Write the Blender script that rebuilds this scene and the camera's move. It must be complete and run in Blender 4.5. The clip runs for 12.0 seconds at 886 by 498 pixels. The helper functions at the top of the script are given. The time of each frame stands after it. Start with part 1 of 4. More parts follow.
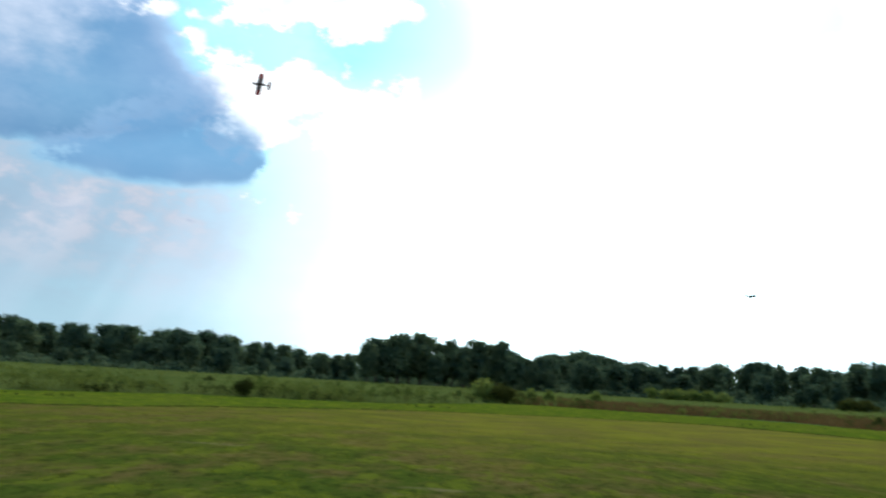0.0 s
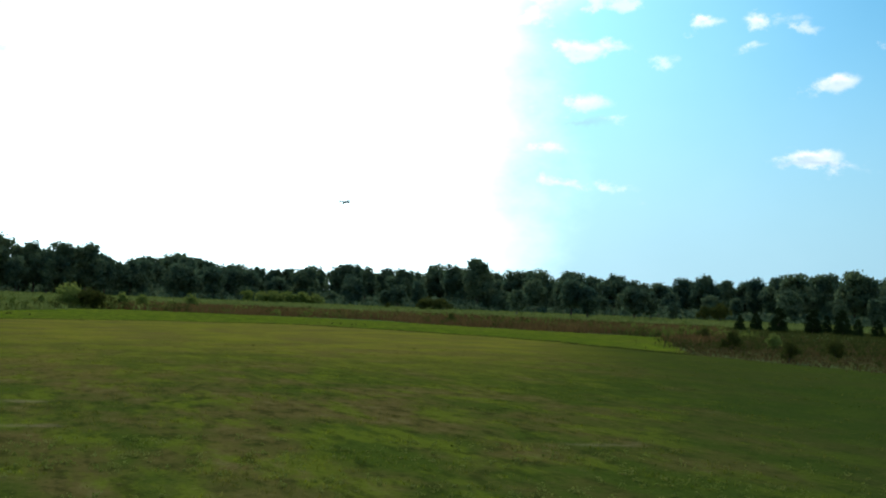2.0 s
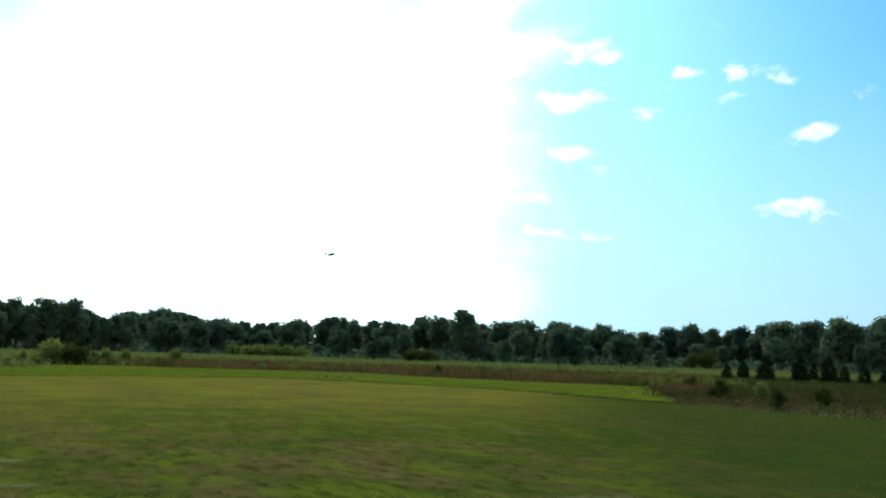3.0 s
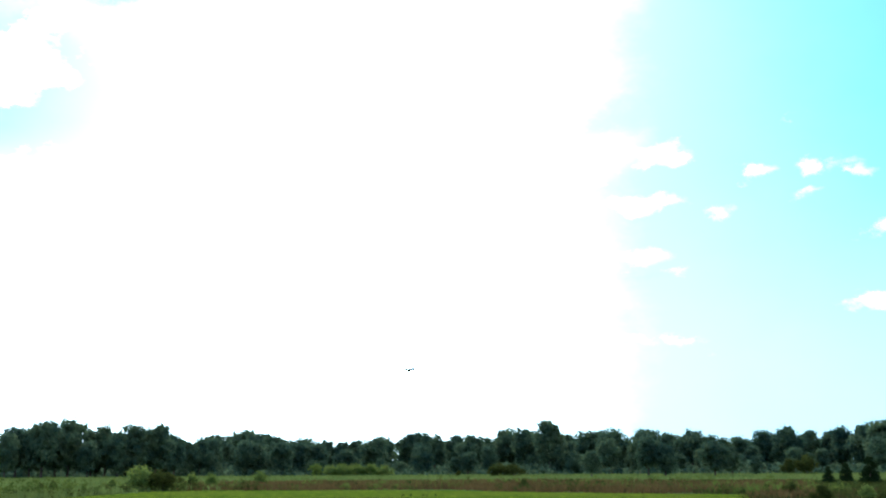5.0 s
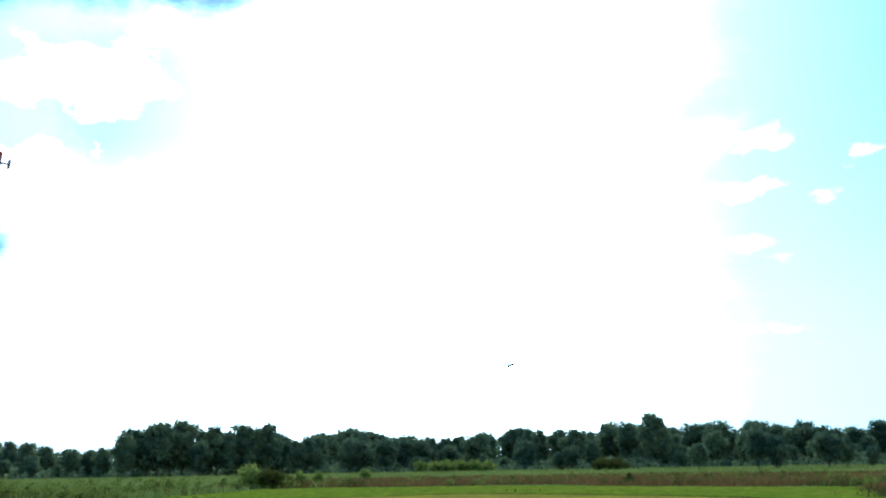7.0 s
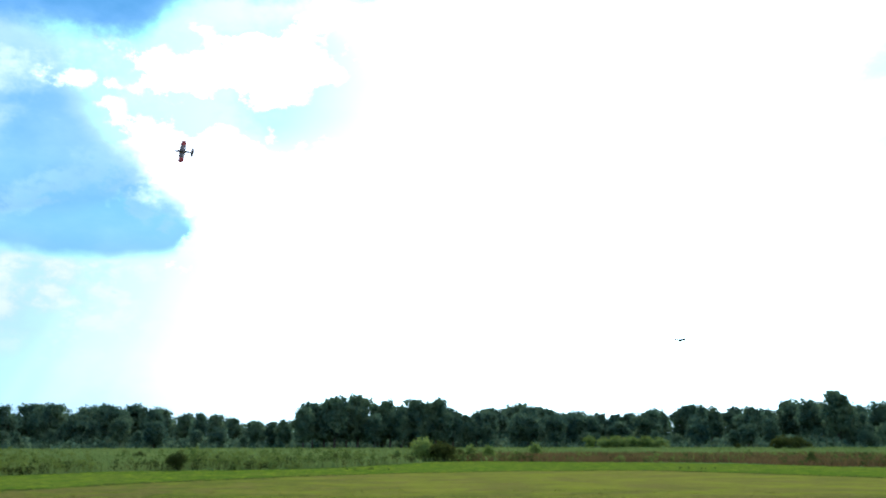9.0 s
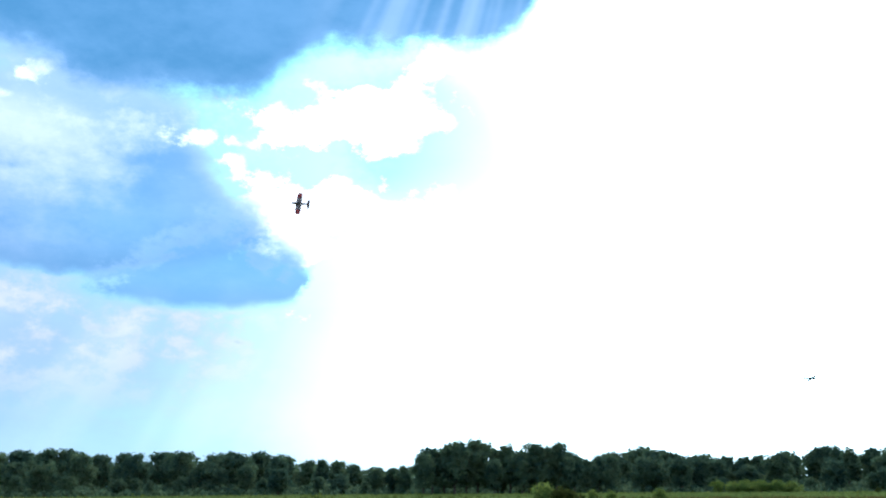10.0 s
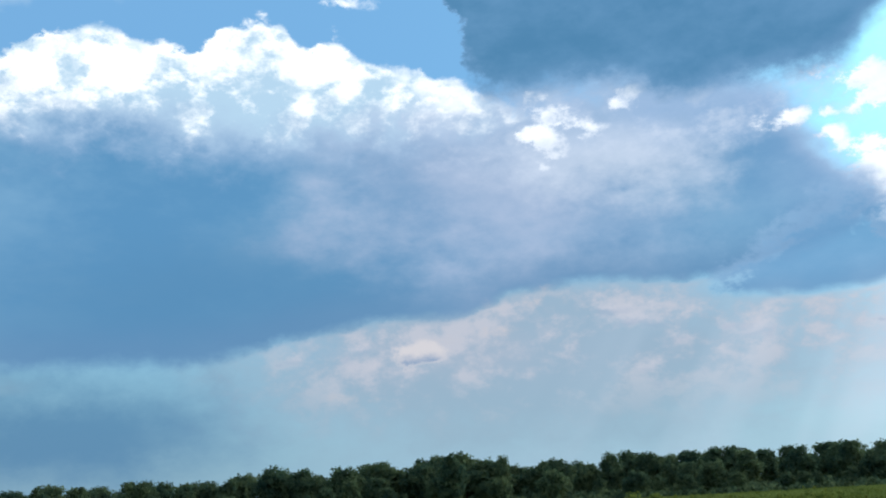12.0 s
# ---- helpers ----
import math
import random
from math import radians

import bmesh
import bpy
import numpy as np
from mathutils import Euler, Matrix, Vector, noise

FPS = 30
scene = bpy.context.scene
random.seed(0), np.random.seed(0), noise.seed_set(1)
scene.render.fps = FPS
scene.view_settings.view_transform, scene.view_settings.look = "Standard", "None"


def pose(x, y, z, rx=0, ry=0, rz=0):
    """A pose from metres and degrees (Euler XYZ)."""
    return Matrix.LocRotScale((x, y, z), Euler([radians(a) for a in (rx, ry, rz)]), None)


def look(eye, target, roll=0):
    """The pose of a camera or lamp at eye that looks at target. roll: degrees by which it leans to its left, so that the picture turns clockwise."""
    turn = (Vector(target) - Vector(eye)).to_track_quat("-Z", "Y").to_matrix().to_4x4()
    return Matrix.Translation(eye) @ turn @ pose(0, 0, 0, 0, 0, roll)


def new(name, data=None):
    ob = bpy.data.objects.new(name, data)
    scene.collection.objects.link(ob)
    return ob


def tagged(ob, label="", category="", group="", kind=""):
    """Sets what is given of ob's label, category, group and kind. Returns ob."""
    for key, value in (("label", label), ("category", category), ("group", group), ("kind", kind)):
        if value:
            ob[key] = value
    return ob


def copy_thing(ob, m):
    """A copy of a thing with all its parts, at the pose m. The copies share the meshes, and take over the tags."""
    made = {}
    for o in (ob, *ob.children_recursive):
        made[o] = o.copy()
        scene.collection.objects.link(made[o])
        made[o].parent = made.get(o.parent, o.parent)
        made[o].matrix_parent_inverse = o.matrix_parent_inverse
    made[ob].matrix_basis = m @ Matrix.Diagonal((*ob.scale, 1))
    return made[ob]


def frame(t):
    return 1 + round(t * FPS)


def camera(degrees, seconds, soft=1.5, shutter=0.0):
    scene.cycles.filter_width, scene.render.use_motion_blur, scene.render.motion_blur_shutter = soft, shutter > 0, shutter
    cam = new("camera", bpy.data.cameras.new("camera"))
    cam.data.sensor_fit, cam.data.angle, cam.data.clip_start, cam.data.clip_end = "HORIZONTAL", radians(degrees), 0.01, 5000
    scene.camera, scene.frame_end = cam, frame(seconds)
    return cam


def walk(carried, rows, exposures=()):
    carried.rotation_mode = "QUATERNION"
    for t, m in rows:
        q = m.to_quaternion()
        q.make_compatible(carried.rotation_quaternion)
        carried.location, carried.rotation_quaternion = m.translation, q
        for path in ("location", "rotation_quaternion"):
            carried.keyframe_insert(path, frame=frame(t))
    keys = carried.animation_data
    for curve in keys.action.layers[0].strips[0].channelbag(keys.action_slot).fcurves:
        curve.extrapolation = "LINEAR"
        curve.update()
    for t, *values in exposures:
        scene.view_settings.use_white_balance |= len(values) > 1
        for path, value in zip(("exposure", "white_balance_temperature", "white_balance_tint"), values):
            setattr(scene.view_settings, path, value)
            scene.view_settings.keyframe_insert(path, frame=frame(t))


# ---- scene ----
cam = camera(49.64, 12.0, soft=2.0, shutter=0.2)

# seconds, yaw, pitch, roll of the hand-held camera, which turns where it stands
TURNS = [
    (0.0, 0.00, 7.83, -3.27),
    (0.5, -13.89, 6.02, -2.64),
    (1.0, -21.25, 4.91, -1.87),
    (1.5, -21.85, 4.34, -1.97),
    (2.0, -23.70, 3.23, -2.38),
    (2.5, -23.11, 3.76, -1.74),
    (2.7, -24.59, 4.91, -2.17),
    (4.3, -22.36, 9.56, 0.73),
    (4.5, -21.94, 10.35, 0.35),
    (5.0, -19.52, 12.93, 0.30),
    (5.5, -17.44, 13.67, 0.69),
    (6.0, -15.92, 13.88, 0.90),
    (6.5, -14.52, 13.51, 0.98),
    (7.0, -13.51, 12.73, 0.97),
    (8.8, -4.51, 10.54, 0.25),
    (9.0, -3.63, 11.38, 0.10),
    (9.5, -0.58, 12.67, 0.31),
    (10.0, 3.38, 14.01, 0.41),
    (10.5, 8.26, 13.06, 1.80),
    (10.8, 14.40, 12.32, 3.32),
    (11.0, 19.61, 10.82, 4.63),
    (11.2, 24.89, 10.73, 4.20),
    (11.5, 37.42, 13.55, 3.35),
    (12.0, 40.90, 14.90, 3.26),
]
EYE = 1.6
walk(cam, [(t, pose(0.012 * math.sin(1.3 * t), 0.01 * math.sin(0.9 * t + 1), EYE + 0.008 * math.sin(2.1 * t),
                    90 + pitch, roll, yaw)) for t, yaw, pitch, roll in TURNS],
     exposures=[(0.0, 0.13, 6500, 10), (0.5, -0.04, 6500, 10), (1.5, -0.23, 6500, 10), (2.7, 0.0, 6500, 10), (4.5, 0.48, 6200, 10), (5.5, 0.78, 5700, 9),
                (7.0, 0.78, 5700, 9), (9.0, 0.72, 5700, 10), (10.0, 0.52, 5750, 10), (10.8, 0.30, 6000, 10), (11.2, 0.18, 6300, 10),
                (11.6, 0.05, 6400, 10), (12.0, -0.05, 6500, 9)])


# ---- light: sun behind thin high cloud, sky with cumulus ----
SUN_AZ, SUN_EL = 9.0, 33.0          # degrees clockwise from +y, and above the horizon


class Nodes:
    """Short hand for node trees."""

    def __init__(self, tree):
        self.tree = tree
        tree.nodes.clear()

    def node(self, kind):
        return self.tree.nodes.new(kind)

    def plug(self, socket, value):
        if isinstance(value, bpy.types.NodeSocket):
            self.tree.links.new(value, socket)
        else:
            socket.default_value = value

    def math(self, op, a, b=0.0, c=0.0, clamp=False):
        n = self.node("ShaderNodeMath")
        n.operation, n.use_clamp = op, clamp
        for s, v in zip(n.inputs, (a, b, c)):
            self.plug(s, v)
        return n.outputs[0]

    def smooth(self, x, lo, hi):
        n = self.node("ShaderNodeMapRange")
        n.interpolation_type, n.clamp = "SMOOTHSTEP", False
        for s, v in zip(n.inputs, (x, lo, hi, 0.0, 1.0)):
            self.plug(s, v)
        return n.outputs[0]

    def mix(self, f, a, b, how="MIX"):
        n = self.node("ShaderNodeMix")
        n.data_type, n.blend_type = "RGBA", how
        self.plug(n.inputs[0], f)
        for s, v in ((n.inputs[6], a), (n.inputs[7], b)):
            self.plug(s, (*v, 1.0) if isinstance(v, tuple) and len(v) == 3 else v)
        return n.outputs[2]

    def noise(self, vector, scale, detail=4.0, rough=0.55):
        n = self.node("ShaderNodeTexNoise")
        if vector is not None:
            self.plug(n.inputs["Vector"], vector)
        n.inputs["Scale"].default_value, n.inputs["Detail"].default_value, n.inputs["Roughness"].default_value = scale, detail, rough
        return n

    def stretch(self, vector, scale):
        n = self.node("ShaderNodeMapping")
        self.plug(n.inputs["Vector"], vector)
        n.inputs["Scale"].default_value = scale
        return n.outputs[0]


world = bpy.data.worlds.new("sky")
world.use_nodes = True
scene.world = world
world.cycles.sampling_method, world.cycles.sample_map_resolution = "MANUAL", 512
N = Nodes(world.node_tree)
coord = N.node("ShaderNodeTexCoord").outputs["Generated"]
sky = N.node("ShaderNodeTexSky")
sky.sky_type, sky.sun_disc = "NISHITA", False
sky.sun_elevation, sky.sun_rotation = radians(SUN_EL), radians(SUN_AZ)
sky.air_density, sky.dust_density, sky.ozone_density = 1.0, 1.6, 1.5
N.plug(sky.inputs[0], coord)
axes = N.node("ShaderNodeSeparateXYZ")
N.plug(axes.inputs[0], coord)
AZ = N.math("MULTIPLY", N.math("ARCTAN2", axes.outputs[0], axes.outputs[1]), 57.2958)
EL = N.math("MULTIPLY", N.math("ARCSINE", axes.outputs[2]), 57.2958)
flat = N.stretch(coord, (1.0, 1.0, 1.5))
billow = N.noise(flat, 7.0, 8.0, 0.6)
mid = N.noise(flat, 13.0, 6.0, 0.6)
fine = N.noise(flat, 28.0, 6.0, 0.64)
wisp = N.noise(N.stretch(coord, (1.0, 1.0, 2.2)), 4.5, 6.0, 0.6).outputs[0]
puffs = N.node("ShaderNodeTexVoronoi")
puffs.feature = "SMOOTH_F1"
puffs.inputs["Scale"].default_value, puffs.inputs["Smoothness"].default_value, puffs.inputs["Detail"].default_value = 26.0, 0.4, 0.0
warp = N.node("ShaderNodeSeparateColor")
N.plug(warp.inputs[0], billow.outputs[1])
warp2 = N.node("ShaderNodeSeparateColor")
N.plug(warp2.inputs[0], fine.outputs[1])
bent = N.node("ShaderNodeCombineXYZ")
for k in range(3):
    N.plug(bent.inputs[k], warp2.outputs[k])
shift = N.node("ShaderNodeMix")
shift.data_type = "VECTOR"
shift.inputs[0].default_value = 0.05
N.plug(shift.inputs[4], flat)
N.plug(shift.inputs[5], bent.outputs[0])
N.plug(puffs.inputs["Vector"], shift.outputs[1])


def off(value, amount):
    return N.math("MULTIPLY", N.math("SUBTRACT", value, 0.5), amount)


def total(first, *rest):
    for r in rest:
        first = N.math("ADD", first, r)
    return first


WAZ = total(AZ, off(warp.outputs[0], 3.0), off(warp2.outputs[0], 2.0))
WEL = total(EL, off(warp.outputs[1], 2.0), off(warp2.outputs[1], 1.4))
# gentler drift for the long outlines
WAZ2 = total(AZ, off(warp.outputs[0], 2.0), off(warp2.outputs[0], 2.2))
WEL2 = total(EL, off(warp.outputs[1], 1.2), off(warp2.outputs[1], 1.2))
# ragged edge, in degrees: heaped and fibrous
heap = total(off(billow.outputs[0], 2.5), off(mid.outputs[0], 3.6), off(fine.outputs[0], 3.2), N.math("MULTIPLY", N.math("SUBTRACT", 0.45, puffs.outputs["Distance"]), 1.6))
fray = total(off(billow.outputs[0], 3.0), off(wisp, 4.0), off(fine.outputs[0], 1.2))


def oval(az, el, wide, high, tilt=0.0, a=None, e=None, square=2.0):
    """Degrees inwards from the rim of an oval of the sky, and the height in it from -1 to 1; tilt: rise per degree to the right."""
    da = N.math("SUBTRACT", WAZ if a is None else a, az)
    de = N.math("SUBTRACT", N.math("SUBTRACT", WEL if e is None else e, el), N.math("MULTIPLY", da, tilt))
    da, de = N.math("ABSOLUTE", N.math("DIVIDE", da, wide)), N.math("DIVIDE", de, high)
    r = N.math("POWER", N.math("ADD", N.math("POWER", da, square), N.math("POWER", N.math("ABSOLUTE", de), square)), 1 / square)
    return N.math("MULTIPLY", N.math("SUBTRACT", 1.0, r), min(wide, high)), de


def line_over(points, low=-80.0, high=60.0, x=None):
    """A height in degrees that follows the direction through a few (az, el)."""
    n = N.node("ShaderNodeFloatCurve")
    curve = n.mapping.curves[0]
    for k, (az, el) in enumerate(points):
        p = ((az - low) / (high - low), el / 40.0)
        if k < 2:
            curve.points[k].location = p
        else:
            curve.points.new(*p)
    n.mapping.update()
    N.plug(n.inputs["Value"], N.math("DIVIDE", N.math("SUBTRACT", x or WAZ, low), high - low))
    return N.math("MULTIPLY", n.outputs[0], 40.0)


def cloud(below, az, el, wide, high, lit, shade, tilt=0.0, soft=0.8, rough=None, amount=1.0, deep=1.2, square=2.0):
    """One cloud over the sky: lit along its rim and top, shaded within and underneath."""
    v, up = oval(az, el, wide, high, tilt, square=square)
    v = N.math("ADD", v, heap if rough is None else rough)
    mask = N.math("MULTIPLY", N.smooth(v, 0.0, soft), amount)
    core = N.math("MULTIPLY", N.smooth(up, 0.45, -0.5), N.smooth(v, 0.2 * deep, deep))
    return N.mix(mask, below, N.mix(core, lit, shade))


# clear sky, hazy towards the horizon and white round the sun
blue = N.mix(1.0, sky.outputs[0], (0.046, 0.114, 0.140), "MULTIPLY")
haze = N.mix(N.smooth(N.math("ABSOLUTE", N.math("SUBTRACT", AZ, 24.0)), 84.0, 18.0), (0.155, 0.30, 0.44), (0.48, 0.80, 1.02))
haze = N.mix(N.math("MULTIPLY", N.smooth(AZ, 6.0, -14.0), N.smooth(AZ, -58.0, -34.0)), haze, (0.27, 0.42, 0.58))
c = N.mix(N.math("MULTIPLY", N.smooth(EL, 19.0, 1.0), 0.88), blue, haze)
c = N.mix(N.math("MULTIPLY", N.smooth(AZ, -16.0, -36.0), N.math("MULTIPLY", N.smooth(EL, 14.0, 24.0), 0.8)), c, (0.10, 0.35, 0.70))
WHITE = (1.25, 1.3, 1.35)
# shafts of light that fan out from the sun
fan = N.math("ARCTAN2", N.math("SUBTRACT", AZ, 14.0), N.math("SUBTRACT", 72.0, EL))
spoke = N.node("ShaderNodeCombineXYZ")
N.plug(spoke.inputs[0], fan)
shaft = N.noise(spoke.outputs[0], 22.0, 2.0, 0.5).outputs[0]
# small fair-weather clouds
for az, el, wide, high in ((32.4, 15.5, 2.7, 0.75), (35.8, 14.7, 1.5, 0.5), (31.7, 12.0, 2.2, 0.75), (33.6, 11.2, 1.1, 0.6), (30.3, 9.5, 2.2, 0.45), (30.1, 7.3, 2.6, 0.35), (41.8, 16.8, 2.5, 0.65), (38.8, 16.6, 1.3, 0.45),
                           (44.0, 16.1, 1.5, 0.45), (41.3, 15.1, 1.2, 0.45), (45.8, 13.2, 1.3, 0.65), (44.7, 8.9, 1.4, 0.6), (46.5, 8.4, 0.8, 0.3), (28.6, 17.4, 2.2, 0.8), (33.0, 6.9, 1.6, 0.35),
                           (40.3, 19.4, 1.3, 0.4), (48.2, 15.0, 0.9, 0.45), (31.4, 18.2, 4.4, 0.6), (18.7, 12.2, 2.2, 0.6), (21.2, 13.4, 1.5, 0.8), (18.2, 18.3, 2.6, 0.7)):
    c = cloud(c, az, el, wide, high, WHITE, (0.42, 0.78, 0.95), rough=N.math("MULTIPLY", heap, 0.5), soft=0.9, deep=1.3)
c = cloud(c, 31.9, 10.9, 2.2, 0.42, (0.40, 0.74, 0.90), (0.36, 0.70, 0.88), rough=N.math("MULTIPLY", fray, 0.3), soft=0.5, amount=0.8)
c = cloud(c, 45.2, 8.4, 1.7, 0.3, (0.34, 0.64, 0.88), (0.34, 0.64, 0.88), rough=N.math("MULTIPLY", fray, 0.2), soft=0.5, amount=0.7)
c = cloud(c, -4.0, 20.0, 8.0, 6.5, (0.13, 0.42, 0.56), (0.13, 0.42, 0.56), rough=fray, soft=4.0, amount=0.6)
c = cloud(c, -11.0, 7.0, 15.0, 7.0, (0.40, 0.53, 0.67), (0.40, 0.53, 0.67), rough=fray, soft=5.0, amount=0.8)
# glare of thin cloud before the sun, with lens veil put into the sky
shore = N.math("ADD", AZ, off(wisp, 6.0))
west = N.math("SUBTRACT", shore, total(N.math("MULTIPLY", EL, 0.25), N.math("MULTIPLY", N.smooth(EL, 13.5, 19.5), 8.5), -13.8))
east = N.math("SUBTRACT", N.math("ADD", N.math("MULTIPLY", EL, 0.05), 25.6), N.math("ADD", shore, off(billow.outputs[0], 10.0)))
wide_glow = N.math("ADD", N.math("MULTIPLY", N.smooth(west, -7.0, 5.0), 0.42), N.math("MULTIPLY", N.smooth(west, 2.0, 16.0), 1.2))
wide_glow = N.math("MULTIPLY", wide_glow, N.smooth(east, -6.5, 6.0))
for az, el, wide, high, much in ((20.5, 21.0, 4.5, 2.4, 0.93), (30.6, 20.0, 4.0, 2.0, 0.9)):
    gap, _ = oval(az, el, wide, high)
    gap = N.smooth(total(gap, N.math("MULTIPLY", fray, 0.8)), -0.2, 1.6)
    wide_glow = N.math("MULTIPLY", wide_glow, N.math("SUBTRACT", 1.0, N.math("MULTIPLY", gap, much)))
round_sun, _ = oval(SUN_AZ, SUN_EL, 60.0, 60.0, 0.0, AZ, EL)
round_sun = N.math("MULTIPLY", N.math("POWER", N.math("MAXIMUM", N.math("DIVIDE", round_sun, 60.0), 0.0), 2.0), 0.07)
edge_glow = N.math("MULTIPLY", N.smooth(east, -26.0, -2.0), 0.12)
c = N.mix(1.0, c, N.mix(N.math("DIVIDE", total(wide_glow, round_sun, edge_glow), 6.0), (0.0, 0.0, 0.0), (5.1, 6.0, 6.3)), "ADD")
# broken bright cloud over the unseen rest of the sky, added as fill light
behind = N.math("MULTIPLY", N.smooth(N.math("ABSOLUTE", N.math("ADD", AZ, 8.0)), 66.0, 84.0), N.smooth(EL, 3.0, 12.0))
c = N.mix(N.math("MULTIPLY", behind, N.smooth(billow.outputs[0], 0.38, 0.52)), c, N.mix(N.smooth(wisp, 0.35, 0.65), (1.7, 1.75, 1.8), (0.8, 0.88, 1.0)))

c = cloud(c, -66.5, 29.4, 5.5, 1.6, (0.60, 0.78, 0.95), (0.5, 0.7, 0.92), rough=fray, soft=2.0, amount=0.8)
c = cloud(c, -45.6, 29.4, 2.2, 0.35, WHITE, WHITE, rough=N.math("MULTIPLY", heap, 0.35), soft=0.6)
# pale air under the great cloud, darker rain-blue air far to the side
c = cloud(c, -35.0, 8.0, 25.0, 8.0, (0.31, 0.46, 0.59), (0.31, 0.46, 0.59), soft=5.0, rough=N.math("MULTIPLY", fray, 1.2), amount=0.85)
c = cloud(c, -39.0, 8.6, 12.0, 2.8, (0.50, 0.555, 0.67), (0.50, 0.555, 0.67), soft=3.0, rough=N.math("MULTIPLY", fray, 1.3), amount=0.5)
c = cloud(c, -62.0, 5.0, 17.0, 4.4, (0.10, 0.26, 0.45), (0.10, 0.25, 0.44), soft=4.0, rough=fray, amount=0.85)
c = cloud(c, -65.5, 7.2, 4.5, 0.9, (0.34, 0.49, 0.60), (0.34, 0.49, 0.60), soft=1.6, rough=N.math("MULTIPLY", fray, 0.7), amount=0.4)
# white heaps along the top of the great cloud
top = line_over([(-80, 25), (-66.5, 25.2), (-63.4, 26.8), (-60.1, 27.5), (-57.4, 26.8), (-55.2, 27.4), (-52.6, 28.4), (-49.7, 28.1), (-48.2, 27.1), (-46.8, 27.7), (-44.6, 26.6), (-42.4, 25.9), (-39.6, 24.8), (-36, 23.4), (-30, 21.5), (-20, 10)], x=WAZ2)
rim = total(N.math("SUBTRACT", top, WEL2), N.math("MULTIPLY", heap, 0.5))
heaps = N.math("MULTIPLY", N.smooth(rim, -0.1, 0.5), N.smooth(EL, 15.0, 18.0))
crease = N.smooth(total(puffs.outputs["Distance"], off(fine.outputs[0], 0.9), off(mid.outputs[0], 0.7)), 0.30, 0.80)
modelling = N.smooth(total(N.math("MULTIPLY", rim, 0.6), off(mid.outputs[0], 7.0), off(fine.outputs[0], 5.0), N.math("MULTIPLY", crease, 1.4)), 0.6, 3.6)
c = N.mix(heaps, c, N.mix(modelling, (1.25, 1.3, 1.32), (0.50, 0.72, 0.92)))
# bright broken cloud between the great cloud and the sun
for az, el, wide, high in ((-8.0, 21.2, 5.0, 2.2), (-5.6, 22.4, 2.4, 1.3), (-11.6, 21.2, 2.4, 1.0), (-14.4, 22.0, 1.8, 0.9), (-10.3, 19.6, 1.8, 1.1), (-10.0, 16.4, 7.4, 2.0), (-13.2, 14.6, 3.0, 2.6), (-8.2, 14.2, 5.4, 1.4),
                           (-2.5, 25.3, 2.4, 0.7), (-18.1, 19.8, 1.6, 0.5), (-16.4, 18.3, 1.1, 1.0), (-4.5, 13.0, 5.0, 0.6), (-8.5, 9.9, 2.6, 0.5)):
    c = cloud(c, az, el, wide, high, WHITE, (0.95, 1.12, 1.25), rough=heap, soft=0.8)
# the great grey cloud: flat foot, light from above breaking in
foot = line_over([(-80, 8.0), (-65.5, 8.4), (-56.4, 8.4), (-50, 9.5), (-46.6, 10.2), (-43.3, 10.7), (-39.7, 10.9), (-36.2, 11.8), (-32.8, 12.1), (-29.4, 12.1), (-24, 11.7), (-18, 12.6), (-14, 14.5), (-9, 24), (60, 30)], x=AZ)
head = line_over([(-80, 23.4), (-66, 22.8), (-58, 23.4), (-52, 22.6), (-48, 22.8), (-42, 23.0), (-38, 23.4), (-34, 24.6), (-30, 25.0), (-25, 25.0), (-21, 24.0), (-18.2, 21.0), (-16, 18.0), (-13.6, 15.6), (-11.5, 13.2), (-9, 10), (60, 0)], x=WAZ2)
inside_foot = total(N.math("SUBTRACT", EL, foot), N.math("MULTIPLY", fray, 0.4), off(fine.outputs[0], 0.4))
inside_head = total(N.math("SUBTRACT", head, WEL2), N.math("MULTIPLY", heap, 0.9))
body = N.math("MULTIPLY", N.smooth(inside_foot, -0.4, 0.7), N.smooth(inside_head, -1.2, 2.2))
flow = N.smooth(total(wisp, off(billow.outputs[0], 0.6)), 0.34, 0.70)
grey = N.mix(flow, (0.115, 0.315, 0.565), (0.195, 0.41, 0.65))
low_left, _ = oval(-54.0, 12.0, 16.0, 4.5, 0.08, AZ, EL)
grey = N.mix(N.math("MULTIPLY", N.smooth(total(low_left, fray), -2.0, 3.5), 0.75), grey, (0.105, 0.28, 0.50))
beam, _ = oval(-37.0, 19.0, 13.0, 7.5, 0.0, total(AZ, off(wisp, 12.0), N.math("MULTIPLY", N.math("SUBTRACT", EL, 18.0), 0.4)), EL)
beam = N.math("MULTIPLY", N.smooth(total(beam, N.math("MULTIPLY", fray, 1.6)), -2.0, 6.0), N.math("ADD", 0.62, N.math("MULTIPLY", flow, 0.38)))
grey = N.mix(beam, grey, (0.45, 0.56, 0.77))
crown, _ = oval(-29.5, 20.4, 8.5, 3.4, -0.08)
crown = N.smooth(total(crown, N.math("MULTIPLY", fray, 1.3)), -1.2, 2.6)
grey = N.mix(N.math("MULTIPLY", crown, 0.9), grey, (0.62, 0.73, 0.90))
grey = N.mix(N.math("MULTIPLY", N.smooth(inside_head, 3.8, 0.0), 0.7), grey, (0.52, 0.67, 0.90))
grey = N.mix(N.math("MULTIPLY", N.smooth(inside_foot, 3.4, 0.2), 0.6), grey, (0.145, 0.29, 0.50))
